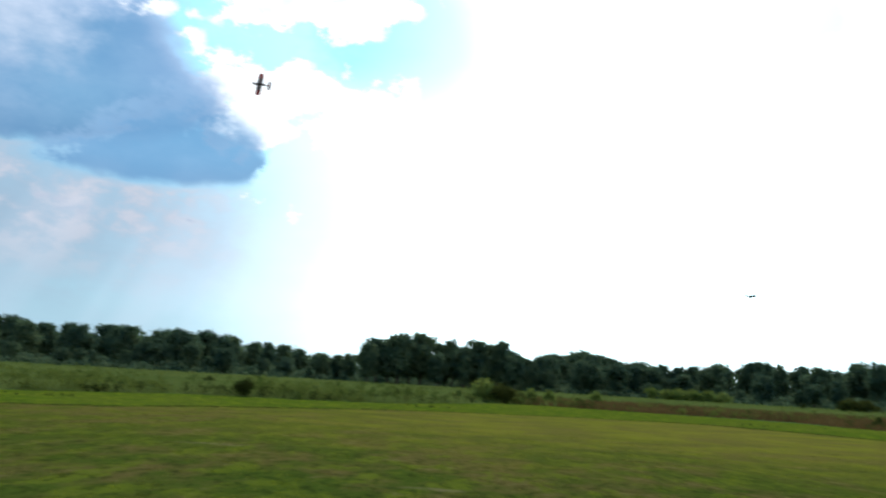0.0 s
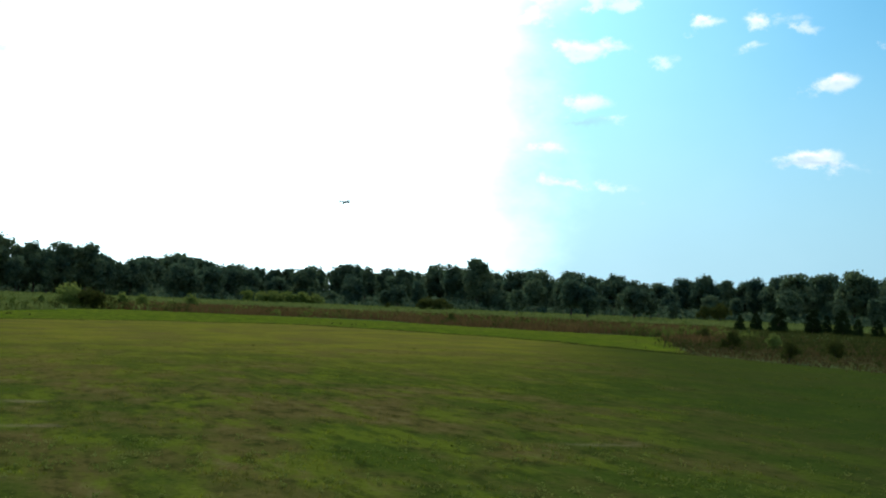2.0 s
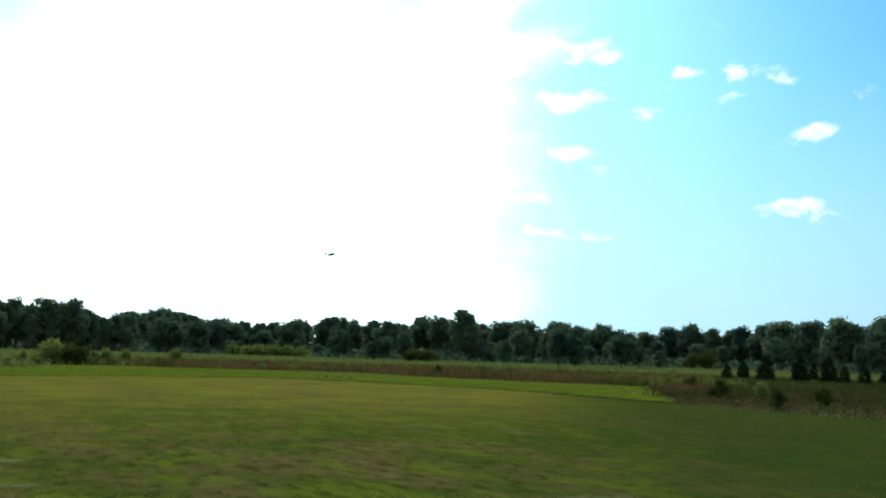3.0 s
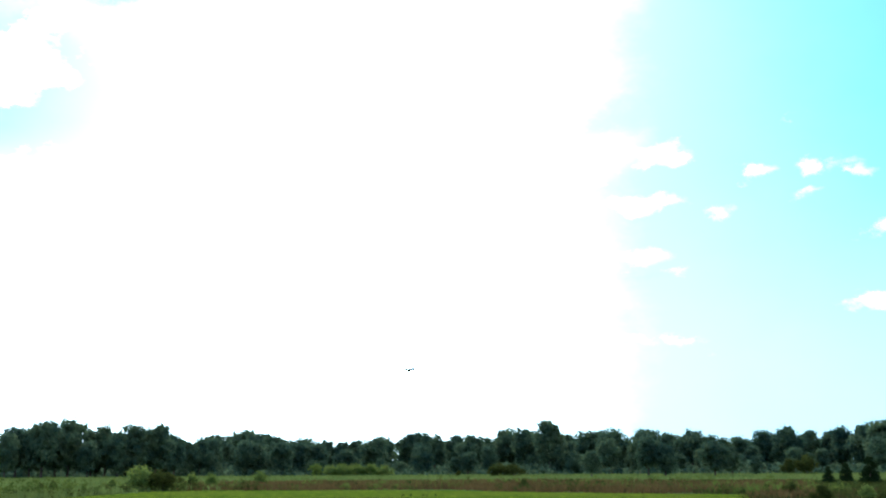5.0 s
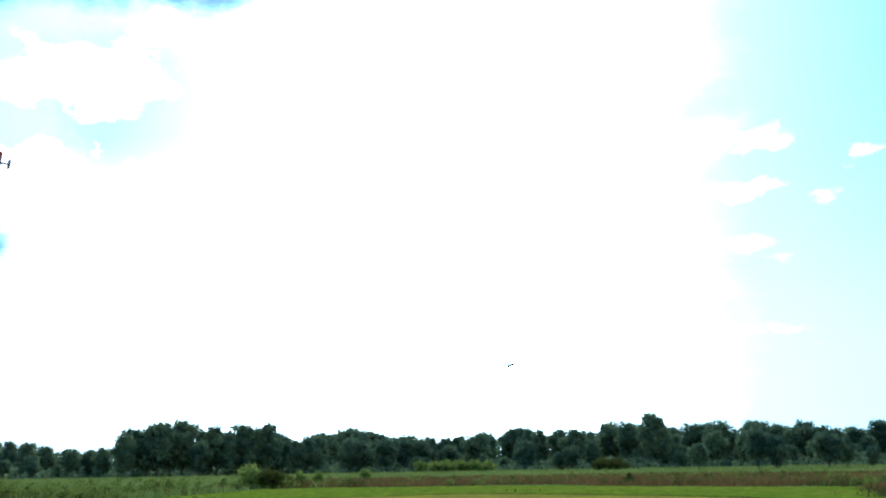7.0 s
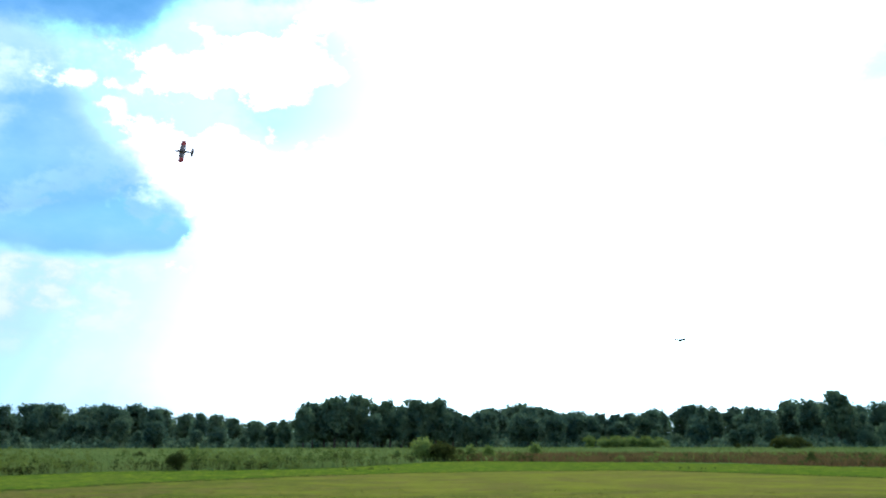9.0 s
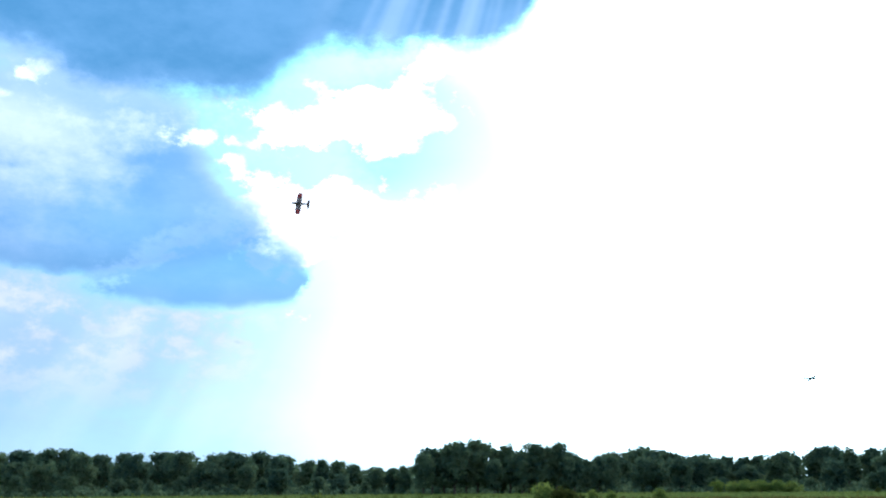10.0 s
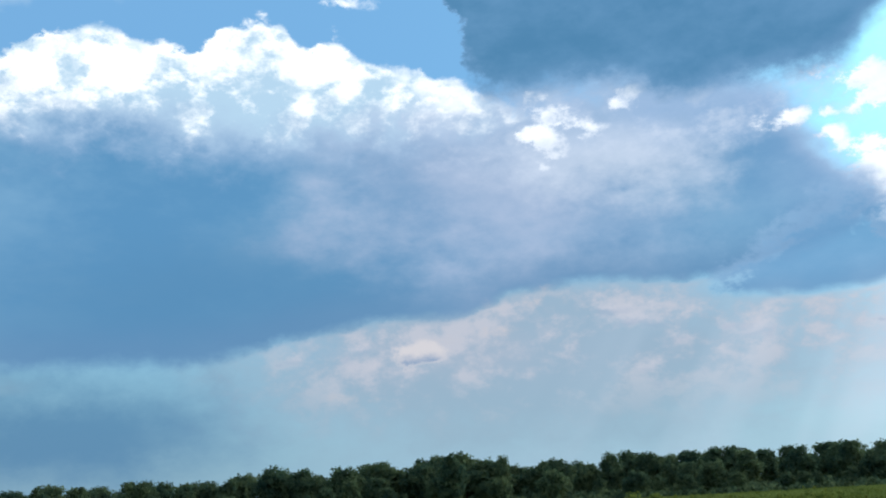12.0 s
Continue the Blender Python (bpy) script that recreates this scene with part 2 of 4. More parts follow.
grey = N.mix(N.math("MULTIPLY", N.math("MULTIPLY", N.smooth(AZ, -25.0, -14.0), N.smooth(EL, 13.0, 17.0)), 0.45), grey, (0.42, 0.58, 0.86))
c = N.mix(body, c, grey)
# its lower lobe that reaches towards the sun
foot2 = line_over([(-80, 40), (-30, 20), (-26.2, 12.6), (-24.9, 10.9), (-20, 10.2), (-15, 10.3), (-12.6, 10.6), (-11.5, 11.5), (-10.6, 14.5), (-8, 30), (60, 40)], x=total(AZ, off(mid.outputs[0], 2.4), off(fine.outputs[0], 2.0)))
head2 = line_over([(-80, 5), (-27, 9.8), (-24, 12.4), (-20, 14.4), (-17, 15.6), (-14.5, 15.4), (-12.3, 14.2), (-11.2, 12.8), (-10, 9), (60, 0)], x=WAZ2)
in2 = total(N.math("SUBTRACT", EL, foot2), off(fine.outputs[0], 0.5), off(mid.outputs[0], 0.8))
out2 = total(N.math("SUBTRACT", head2, WEL2), N.math("MULTIPLY", heap, 0.9))
lobe = N.math("MULTIPLY", N.smooth(in2, -0.3, 0.6), N.smooth(out2, -0.8, 1.6))
tone = N.mix(flow, (0.15, 0.35, 0.61), (0.22, 0.435, 0.70))
tone = N.mix(N.math("MULTIPLY", N.smooth(out2, 1.6, 0.0), 0.55), tone, (0.44, 0.61, 0.86))
tone = N.mix(N.math("MULTIPLY", N.smooth(in2, 1.8, 0.1), 0.5), tone, (0.15, 0.315, 0.55))
c = N.mix(N.math("MULTIPLY", lobe, 0.92), c, tone)
# light and torn scraps under the cloud's foot
lee = N.math("MULTIPLY", N.smooth(N.math("MAXIMUM", N.math("MULTIPLY", body, 2.0), N.math("MULTIPLY", lobe, 2.0)), 1.0, 0.0), N.smooth(EL, 3.0, 8.5))
lee = N.math("MULTIPLY", lee, N.math("MULTIPLY", N.math("MULTIPLY", N.smooth(AZ, -57.0, -44.0), N.smooth(AZ, -8.0, -18.0)), N.smooth(EL, 13.0, 11.5)))
torn = N.smooth(total(fine.outputs[0], off(mid.outputs[0], 1.0), off(wisp, 0.6)), 0.34, 0.68)
c = N.mix(N.math("MULTIPLY", lee, N.math("ADD", 0.5, N.math("MULTIPLY", torn, 0.4))), c, N.mix(torn, (0.36, 0.465, 0.61), (0.57, 0.60, 0.70)))
for az, el, wide, high, much in ((-28.5, 9.8, 2.6, 0.7, 0.8), (-26.8, 8.6, 2.4, 0.8, 0.75), (-23.6, 9.3, 2.2, 0.7, 0.75), (-30.0, 10.6, 1.8, 0.5, 0.7), (-21.5, 8.6, 2.4, 0.5, 0.6), (-16.0, 8.6, 2.0, 0.6, 1.2), (-45.3, 9.1, 2.0, 0.6, 0.8),
                                 (-47.8, 8.7, 1.2, 0.35, 0.6), (-26.7, 6.9, 2.0, 0.7, 0.5), (-9.7, 10.3, 1.3, 0.5, 1.1), (-33.4, 8.2, 2.2, 0.5, 0.35)):
    c = cloud(c, az, el, wide, high, (0.64, 0.66, 0.76), (0.27, 0.40, 0.59), rough=N.math("MULTIPLY", heap, 0.6), soft=1.3, deep=0.6, amount=0.75 * much)
for az, el, wide, high in ((-45.0, 6.3, 2.6, 0.5), (-34.6, 11.1, 2.2, 0.5), (-36.0, 9.6, 3.4, 0.4), (-20.0, 9.6, 4.0, 0.4)):
    c = cloud(c, az, el, wide, high, (0.62, 0.60, 0.64), (0.56, 0.58, 0.66), rough=N.math("MULTIPLY", heap, 0.5), soft=1.2, amount=0.7)
c = cloud(c, -41.9, 8.5, 1.9, 0.85, (0.70, 0.69, 0.74), (0.29, 0.40, 0.58), rough=N.math("MULTIPLY", heap, 0.5), soft=0.6, deep=0.6)
veil, _ = oval(-26.0, 21.8, 15.0, 3.2, 0.0, AZ, EL)
veil = N.math("MULTIPLY", N.smooth(total(veil, N.math("MULTIPLY", fray, 1.4), N.math("MULTIPLY", heap, 0.5)), -0.8, 2.6), 0.7)
c = N.mix(veil, c, N.mix(torn, (0.36, 0.53, 0.80), (0.62, 0.74, 0.94)))
# white scraps where the great cloud meets the dark one
for az, el, wide, high in ((-33.2, 22.3, 2.4, 1.2), (-33.3, 20.8, 1.7, 1.4), (-30.3, 21.4, 2.9, 0.9), (-28.2, 22.6, 2.0, 0.9), (-17.6, 19.8, 1.3, 0.5), (-16.3, 18.4, 0.9, 0.9), (-14.6, 21.6, 1.5, 0.9), (-39.2, 24.8, 1.6, 0.9), (-38.0, 23.4, 1.8, 0.6)):
    c = cloud(c, az, el, wide, high, WHITE, (0.75, 0.86, 1.02), rough=total(N.math("MULTIPLY", heap, 0.7), N.math("MULTIPLY", fray, 0.5)), soft=1.2, amount=0.95)
# dark cloud overhead
under = line_over([(-80, 40), (-46, 40), (-39.6, 34), (-38.5, 28.5), (-37.6, 24.6), (-35.3, 23.0), (-31.6, 23.5), (-27.4, 22.8), (-24.8, 21.9), (-21.4, 22.1), (-15.6, 22.1), (-13.6, 23.6), (-11, 25.1), (-6.3, 25.6), (0.6, 25.8), (2.4, 27.0), (7, 32), (60, 40)], x=WAZ2)
lower = total(N.math("SUBTRACT", WEL2, under), N.math("MULTIPLY", fray, 0.5), off(fine.outputs[0], 1.2))
shade = N.mix(N.smooth(total(wisp, off(mid.outputs[0], 0.4)), 0.35, 0.65), (0.085, 0.25, 0.455), (0.14, 0.325, 0.56))
shade = N.mix(N.math("MULTIPLY", N.smooth(lower, 2.4, 0.2), N.math("ADD", 0.5, N.math("MULTIPLY", flow, 0.5))), shade, (0.21, 0.40, 0.66))
streams = N.math("MULTIPLY", N.smooth(shaft, 0.40, 0.64), N.math("MULTIPLY", N.smooth(AZ, -14.0, -4.0), 0.32))
shade = N.mix(streams, shade, (0.62, 0.80, 1.05))
c = N.mix(N.smooth(lower, -0.4, 1.4), c, shade)
# faint shafts in the air below the clouds
air = N.math("MULTIPLY", N.math("MULTIPLY", N.smooth(EL, 12.0, 8.0), N.smooth(AZ, -40.0, -22.0)), N.smooth(AZ, 2.0, -8.0))
c = N.mix(N.math("MULTIPLY", air, N.math("MULTIPLY", N.smooth(shaft, 0.40, 0.64), 0.16)), c, (0.75, 0.85, 1.0))
out = N.node("ShaderNodeBackground")
N.plug(out.inputs[0], c)
out.inputs[1].default_value = 1.0
N.plug(N.node("ShaderNodeOutputWorld").inputs[0], out.outputs[0])

lamp = bpy.data.lights.new("sun", "SUN")
lamp.energy, lamp.angle, lamp.color = 2.8, radians(3.0), (1.0, 0.95, 0.86)
sun = new("sun", lamp)
toward = Vector((math.sin(radians(SUN_AZ)) * math.cos(radians(SUN_EL)), math.cos(radians(SUN_AZ)) * math.cos(radians(SUN_EL)), math.sin(radians(SUN_EL))))
sun.matrix_world = look(toward * 200, (0, 0, 0))


# ---- materials ----
def material(name):
    m = bpy.data.materials.new(name)
    m.use_nodes = True
    return m, Nodes(m.node_tree)


def finish(n, colour, rough=0.8, bump=None, strength=0.3, distance=0.02, through_leaf=0.0, metal=0.0, gloss=0.25):
    b = n.node("ShaderNodeBsdfPrincipled")
    n.plug(b.inputs["Base Color"], colour)
    b.inputs["Roughness"].default_value, b.inputs["Metallic"].default_value = rough, metal
    b.inputs["Specular IOR Level"].default_value = gloss
    if bump is not None:
        k = n.node("ShaderNodeBump")
        k.inputs["Strength"].default_value, k.inputs["Distance"].default_value = strength, distance
        n.plug(k.inputs["Height"], bump)
        n.plug(b.inputs["Normal"], k.outputs[0])
    shader = b.outputs[0]
    if through_leaf:
        t = n.node("ShaderNodeBsdfTranslucent")
        n.plug(t.inputs[0], colour)
        m = n.node("ShaderNodeMixShader")
        m.inputs[0].default_value = through_leaf
        n.tree.links.new(shader, m.inputs[1])
        n.tree.links.new(t.outputs[0], m.inputs[2])
        shader = m.outputs[0]
    n.plug(n.node("ShaderNodeOutputMaterial").inputs[0], shader)


def place(n):
    return n.node("ShaderNodeNewGeometry").outputs["Position"]


def turf_colour(n, p, green, olive, straw):
    broad = n.noise(n.stretch(p, (0.9, 0.6, 1.0)), 0.13, 4.0, 0.6).outputs[0]
    mid = n.noise(n.stretch(p, (1.0, 0.5, 1.0)), 0.7, 5.0, 0.6).outputs[0]
    small = n.noise(n.stretch(p, (1.0, 0.45, 1.0)), 4.0, 5.0, 0.65).outputs[0]
    a = n.mix(n.smooth(n.math("ADD", n.math("MULTIPLY", broad, 0.5), n.math("MULTIPLY", mid, 0.5)), 0.44, 0.57), green, olive)
    lime = n.noise(n.stretch(p, (1.0, 0.4, 1.0)), 1.3, 5.0, 0.65).outputs[0]
    a = n.mix(n.math("MULTIPLY", n.smooth(lime, 0.48, 0.62), 0.85), a, tuple(v * k for v, k in zip(green, (1.9, 1.62, 1.2))))
    a = n.mix(n.math("MULTIPLY", n.smooth(n.math("ADD", n.math("MULTIPLY", small, 0.6), n.math("MULTIPLY", mid, 0.4)), 0.54, 0.68), 0.6), a, straw)
    return n.mix(n.math("MULTIPLY", n.smooth(small, 0.52, 0.34), 0.6), a, (0.018, 0.026, 0.006)), small


def turf(name, green, olive, straw, bare=(), through_leaf=0.0, dry=None):
    m, n = material(name)
    p = place(n)
    colour, small = turf_colour(n, p, green, olive, straw)
    if dry:                                             # the far half of the field is drier and yellower, its backlit brightness painted in
        xyz = n.node("ShaderNodeSeparateXYZ")
        n.plug(xyz.inputs[0], p)
        patch = n.math("MULTIPLY", n.math("SUBTRACT", n.noise(p, 0.15, 4.0, 0.6).outputs[0], 0.5), 22.0)
        streak = n.noise(n.stretch(p, (0.8, 1.0, 1.0)), 0.42, 5.0, 0.65).outputs[0]
        dry = n.mix(n.smooth(streak, 0.40, 0.62), tuple(v * k for v, k in zip(dry, (0.80, 0.76, 0.95))), tuple(v * k for v, k in zip(dry, (1.08, 1.14, 0.8))))
        colour = n.mix(n.math("MULTIPLY", n.smooth(n.math("ADD", xyz.outputs[1], patch), 13.0, 36.0), n.math("ADD", 0.25, n.math("MULTIPLY", n.smooth(xyz.outputs[0], -14.0, 4.0), 0.45))), colour, dry)
        # turf colour darkened towards the weedy corner for cloud shade and lens falloff
        extent = n.math("ADD", n.math("SUBTRACT", xyz.outputs[0], n.math("MULTIPLY", xyz.outputs[1], 0.55)), n.math("MULTIPLY", patch, 0.15))
        colour = n.mix(n.math("MULTIPLY", n.smooth(extent, -1.5, 6.0), 0.8), colour, tuple(v * k for v, k in zip(green, (0.58, 0.66, 0.9))))
    fleck = n.noise(p, 14.0, 3.0, 0.7).outputs[0]
    colour = n.mix(n.math("MULTIPLY", n.smooth(fleck, 0.57, 0.72), 0.35), n.mix(n.math("MULTIPLY", n.smooth(fleck, 0.45, 0.30), 0.5), colour, (0.022, 0.028, 0.008)), straw)
    if through_leaf:                                    # every blade a little different
        g = n.node("ShaderNodeNewGeometry").outputs["Random Per Island"]
        colour = n.mix(n.math("MULTIPLY", n.smooth(g, 0.5, 0.0), 0.6), n.mix(n.math("MULTIPLY", n.smooth(g, 0.7, 1.0), 0.4), colour, straw), tuple(v * 0.5 for v in green))
    worn = n.noise(p, 1.7, 5.0, 0.7).outputs[0]
    for x, y, wide, deep in bare:
        xyz = n.node("ShaderNodeSeparateXYZ")
        n.plug(xyz.inputs[0], p)
        dx = n.math("DIVIDE", n.math("SUBTRACT", xyz.outputs[0], x), wide)
        dy = n.math("DIVIDE", n.math("SUBTRACT", xyz.outputs[1], y), deep)
        r = n.math("SQRT", n.math("ADD", n.math("MULTIPLY", dx, dx), n.math("MULTIPLY", dy, dy)))
        v = n.math("ADD", n.math("SUBTRACT", 1.0, r), n.math("MULTIPLY", n.math("SUBTRACT", worn, 0.55), 4.0))
        colour = n.mix(n.math("MULTIPLY", n.smooth(v, 0.0, 1.2), 0.55), colour, (0.19, 0.155, 0.075))
    blades = n.noise(p, 45.0, 3.0, 0.7).outputs[0]
    finish(n, colour, 0.9, n.math("ADD", blades, n.math("MULTIPLY", small, 1.5)), 0.5, 0.03, through_leaf, gloss=0.0)
    return m


BARE = [(0.2, 14.4, 1.3, 0.35), (-4.6, 20.5, 1.6, 0.5), (6.3, 9.6, 0.9, 0.3), (0.0, 11.9, 1.0, 0.3)]
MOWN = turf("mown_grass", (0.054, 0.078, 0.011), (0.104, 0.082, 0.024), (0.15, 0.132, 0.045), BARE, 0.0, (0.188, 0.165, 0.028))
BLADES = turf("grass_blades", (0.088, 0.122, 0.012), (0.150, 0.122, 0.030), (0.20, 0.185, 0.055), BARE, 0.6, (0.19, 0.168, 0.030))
STRIP = turf("strip_grass", (0.072, 0.108, 0.010), (0.096, 0.119, 0.014), (0.13, 0.135, 0.026))
ROUGH = turf("meadow_ground", (0.07, 0.105, 0.034), (0.095, 0.115, 0.045), (0.13, 0.13, 0.06))


def leaf_material(name, dark, light, through_leaf=0.25, patch=0.25):
    m, n = material(name)
    g = n.node("ShaderNodeNewGeometry")
    o = n.node("ShaderNodeObjectInfo")
    spots = n.noise(g.outputs["Position"], patch, 4.0, 0.6).outputs[0]
    f = n.math("ADD", n.math("MULTIPLY", g.outputs["Random Per Island"], 0.22),
               n.math("ADD", n.math("MULTIPLY", n.smooth(spots, 0.35, 0.65), 0.38), n.math("MULTIPLY", o.outputs["Random"], 0.30)))
    finish(n, n.mix(f, dark, light), 0.6, None, through_leaf=through_leaf, gloss=0.0)
    return m


CLOVER = leaf_material("clover_leaves", (0.10, 0.14, 0.022), (0.24, 0.24, 0.07), 0.5, 1.2)
# tree leaf colours also hold the blue haze of the distance
LEAF = leaf_material("tree_leaves", (0.030, 0.070, 0.056), (0.165, 0.215, 0.100), 0.5)
BUSH = leaf_material("bush_leaves", (0.030, 0.040, 0.010), (0.11, 0.12, 0.028), 0.35)
LEAF_DARK = leaf_material("cedar_needles", (0.013, 0.025, 0.009), (0.038, 0.056, 0.018), 0.15)
LEAF_LIGHT = leaf_material("shrub_leaves", (0.12, 0.17, 0.035), (0.25, 0.29, 0.075), 0.45)
WEED = leaf_material("weed_leaves", (0.052, 0.080, 0.016), (0.185, 0.215, 0.046), 0.4, 0.12)
HAY = leaf_material("meadow_stalks", (0.095, 0.135, 0.034), (0.20, 0.23, 0.066), 0.35, 0.05)
SCRUB = leaf_material("scrub_leaves", (0.028, 0.040, 0.010), (0.095, 0.095, 0.024), 0.3, 0.3)
BROWN = leaf_material("brown_stalks", (0.075, 0.052, 0.019), (0.185, 0.115, 0.045), 0.35, 0.15)

DRY = leaf_material("dry_weeds", (0.060, 0.048, 0.017), (0.130, 0.095, 0.038), 0.3, 0.2)

m_bark, n = material("bark")
streak = n.noise(n.stretch(place(n), (6.0, 6.0, 1.0)), 2.0, 5.0, 0.7).outputs[0]
finish(n, n.mix(streak, (0.03, 0.024, 0.018), (0.13, 0.105, 0.08)), 0.9, streak, 0.6, 0.05)
BARK = m_bark


def paint(name, colour, rough=0.35):
    m, n = material(name)
    dust = n.noise(None, 30.0, 4.0, 0.6).outputs[0]
    finish(n, n.mix(n.math("MULTIPLY", dust, 0.25), colour, tuple(v * 0.6 for v in colour)), rough)
    return m


# ---- mesh helpers ----
def mesh_object(name, verts, faces, mat, parent=None, label=""):
    me = bpy.data.meshes.new(name)
    me.from_pydata(verts, [], faces)
    me.materials.append(mat)
    ob = new(name, me)
    ob.parent = parent
    if label:
        ob["label"] = label
    return ob


def part(name, bm, mat, parent=None, label="", smooth=False):
    me = bpy.data.meshes.new(name)
    bm.to_mesh(me)
    bm.free()
    me.materials.append(mat)
    if smooth:
        me.shade_smooth()
    ob = new(name, me)
    ob.parent = parent
    if label:
        ob["label"] = label
    return ob


def sheet(name, outline, z, mat, label):
    """A flat piece of ground inside a closed outline."""
    bm = bmesh.new()
    face = bm.faces.new([bm.verts.new((x, y, z)) for x, y in outline])
    bmesh.ops.triangulate(bm, faces=[face])
    ob = part(name, bm, mat)
    return tagged(ob, label, "grass", kind="structure")


def curve_through(points, steps=10, wobble=0.0):
    """A smooth line through a few points, a little ragged."""
    pts = [Vector((x, y, 0)) for x, y in points]
    pts = [pts[0] * 2 - pts[1]] + pts + [pts[-1] * 2 - pts[-2]]
    line = []
    for a, b, c_, d in zip(pts, pts[1:], pts[2:], pts[3:]):
        for k in range(steps):
            t = k / steps
            q = 0.5 * ((2 * b) + (c_ - a) * t + (2 * a - 5 * b + 4 * c_ - d) * t * t + (3 * b - a - 3 * c_ + d) * t ** 3)
            w = noise.noise(q * 0.35) * wobble
            line.append((q.x + w, q.y + noise.noise(q * 0.35 + Vector((9, 3, 1))) * wobble))
    line.append(tuple(pts[-2][:2]))
    return line


# ---- ground ----
MOWN_EDGE = [(-60, 26), (-24, 31), (-14, 33), (-8.5, 41), (0, 50), (12.5, 54), (17, 50.5), (22, 42), (23, 34), (23.6, 29.5), (24, 23), (25, 10), (26, -20)]
WEED_EDGE = [(-110, 60), (-62, 53), (-46, 48), (-31, 43.5), (-21, 46), (-15, 55.5), (-4, 61), (5, 80), (14, 78), (24, 72), (31, 58.5), (37.5, 49.5)]
mown_line = curve_through(MOWN_EDGE, 10, 0.5)
weed_line = curve_through(WEED_EDGE, 10, 0.9)
corner = [(37.5, 49.5), (30, 39.5), (23.6, 29.8)]

bm = bmesh.new()
bmesh.ops.create_grid(bm, x_segments=80, y_segments=80, size=4000)
for v in bm.verts:
    far = max(0.0, v.co.length - 600) / 3400
    v.co.z = -0.02 + 6 * far * noise.noise(v.co * 0.0012)
ground = tagged(part("ground", bm, ROUGH), "rough green meadow ground reaching to the woods", "ground", kind="structure")
field = sheet("mown_field", mown_line + [(26, -60), (-60, -60)], 0.012, MOWN, "short mown olive-green grass field with bare spots")
inner = [p for p in mown_line if p[1] > 29.0]
strip = sheet("mown_strip", [(x, y) for x, y in inner] + corner[::-1] + weed_line[::-1], 0.0, STRIP, "bright green mown grass strip around the field")


def inside(x, y, poly):
    hit = False
    for (x0, y0), (x1, y1) in zip(poly, poly[1:] + poly[:1]):
        if (y0 > y) != (y1 > y) and x < (x1 - x0) * (y - y0) / (y1 - y0) + x0:
            hit = not hit
    return hit


CUT = weed_line + corner[1:] + [(24, 23), (25, 10), (26, -60), (-110, -60)]      # all that is mown


# ---- plants ----
rng = np.random.default_rng(5)


def sprays(centres, normals, sizes):
    """Small three-cornered leaf sprays at the centres, facing the normals."""
    k = len(centres)
    side = np.cross(normals, rng.normal(size=(k, 3)))
    side /= np.linalg.norm(side, axis=1, keepdims=True) + 1e-9
    up = np.cross(normals, side)
    s = sizes[:, None]
    v = np.stack([centres - up * s * 0.8 - side * s * 0.8, centres - up * s * 0.8 + side * s * 0.8, centres + up * s], 1).reshape(-1, 3)
    return v, np.arange(3 * k).reshape(k, 3)


def cards(centres, normals, sizes):
    """Small leaf-shaped quads at the centres, facing the normals."""
    k = len(centres)
    side = np.cross(normals, rng.normal(size=(k, 3)))
    side /= np.linalg.norm(side, axis=1, keepdims=True) + 1e-9
    up = np.cross(normals, side)
    s = sizes[:, None]
    bend = normals * s * 0.25
    v = np.stack([centres - up * s, centres + side * s * 0.7 + bend, centres + up * s, centres - side * s * 0.7 + bend], 1).reshape(-1, 3)
    f = np.arange(4 * k).reshape(k, 4)
    return v, f


def crown_points(lumps, per_area, size, spread=0.45):
    """Leaf places on the shells of rounded lumps (x, y, z, radius)."""
    cs, ns, ss = [], [], []
    for x, y, z, r in lumps:
        k = max(12, int(per_area * r * r))
        d = rng.normal(size=(k, 3))
        d /= np.linalg.norm(d, axis=1, keepdims=True)
        d[:, 2] = np.where(d[:, 2] < -0.55, -d[:, 2], d[:, 2])
        rr = r * (1 + 0.22 * rng.normal(size=k)).clip(0.45, 1.35) * np.where(rng.uniform(0, 1, k) < 0.4, rng.uniform(0.25, 0.95, k), 1.0)
        cs.append(np.array([x, y, z]) + d * rr[:, None] * np.array([1, 1, 0.9]))
        nn = d + spread * rng.normal(size=(k, 3))
        ns.append(nn / np.linalg.norm(nn, axis=1, keepdims=True))
        ss.append(size * rng.uniform(0.6, 1.35, k))
    return np.concatenate(cs), np.concatenate(ns), np.concatenate(ss)


def limb(bm, a, b, r0, r1, sides=6):
    a, b = Vector(a), Vector(b)
    q = (b - a).to_track_quat("Z", "Y")
    rings = []
    for k in range(4):
        t = k / 3
        mid = a.lerp(b, t) + Vector((noise.noise(a * 3 + Vector((t * 3, 0, 0))), noise.noise(b * 3 + Vector((0, t * 3, 0))), 0)) * 0.12 * (b - a).length * math.sin(math.pi * t)
        r = r0 + (r1 - r0) * t
        rings.append([bm.verts.new(mid + q @ Vector((math.cos(6.2832 * j / sides) * r, math.sin(6.2832 * j / sides) * r, 0))) for j in range(sides)])
    for u, w in zip(rings, rings[1:]):
        for j in range(sides):
            bm.faces.new((u[j], u[(j + 1) % sides], w[(j + 1) % sides], w[j]))
    bm.faces.new(rings[-1])
    bm.faces.new(rings[0][::-1])


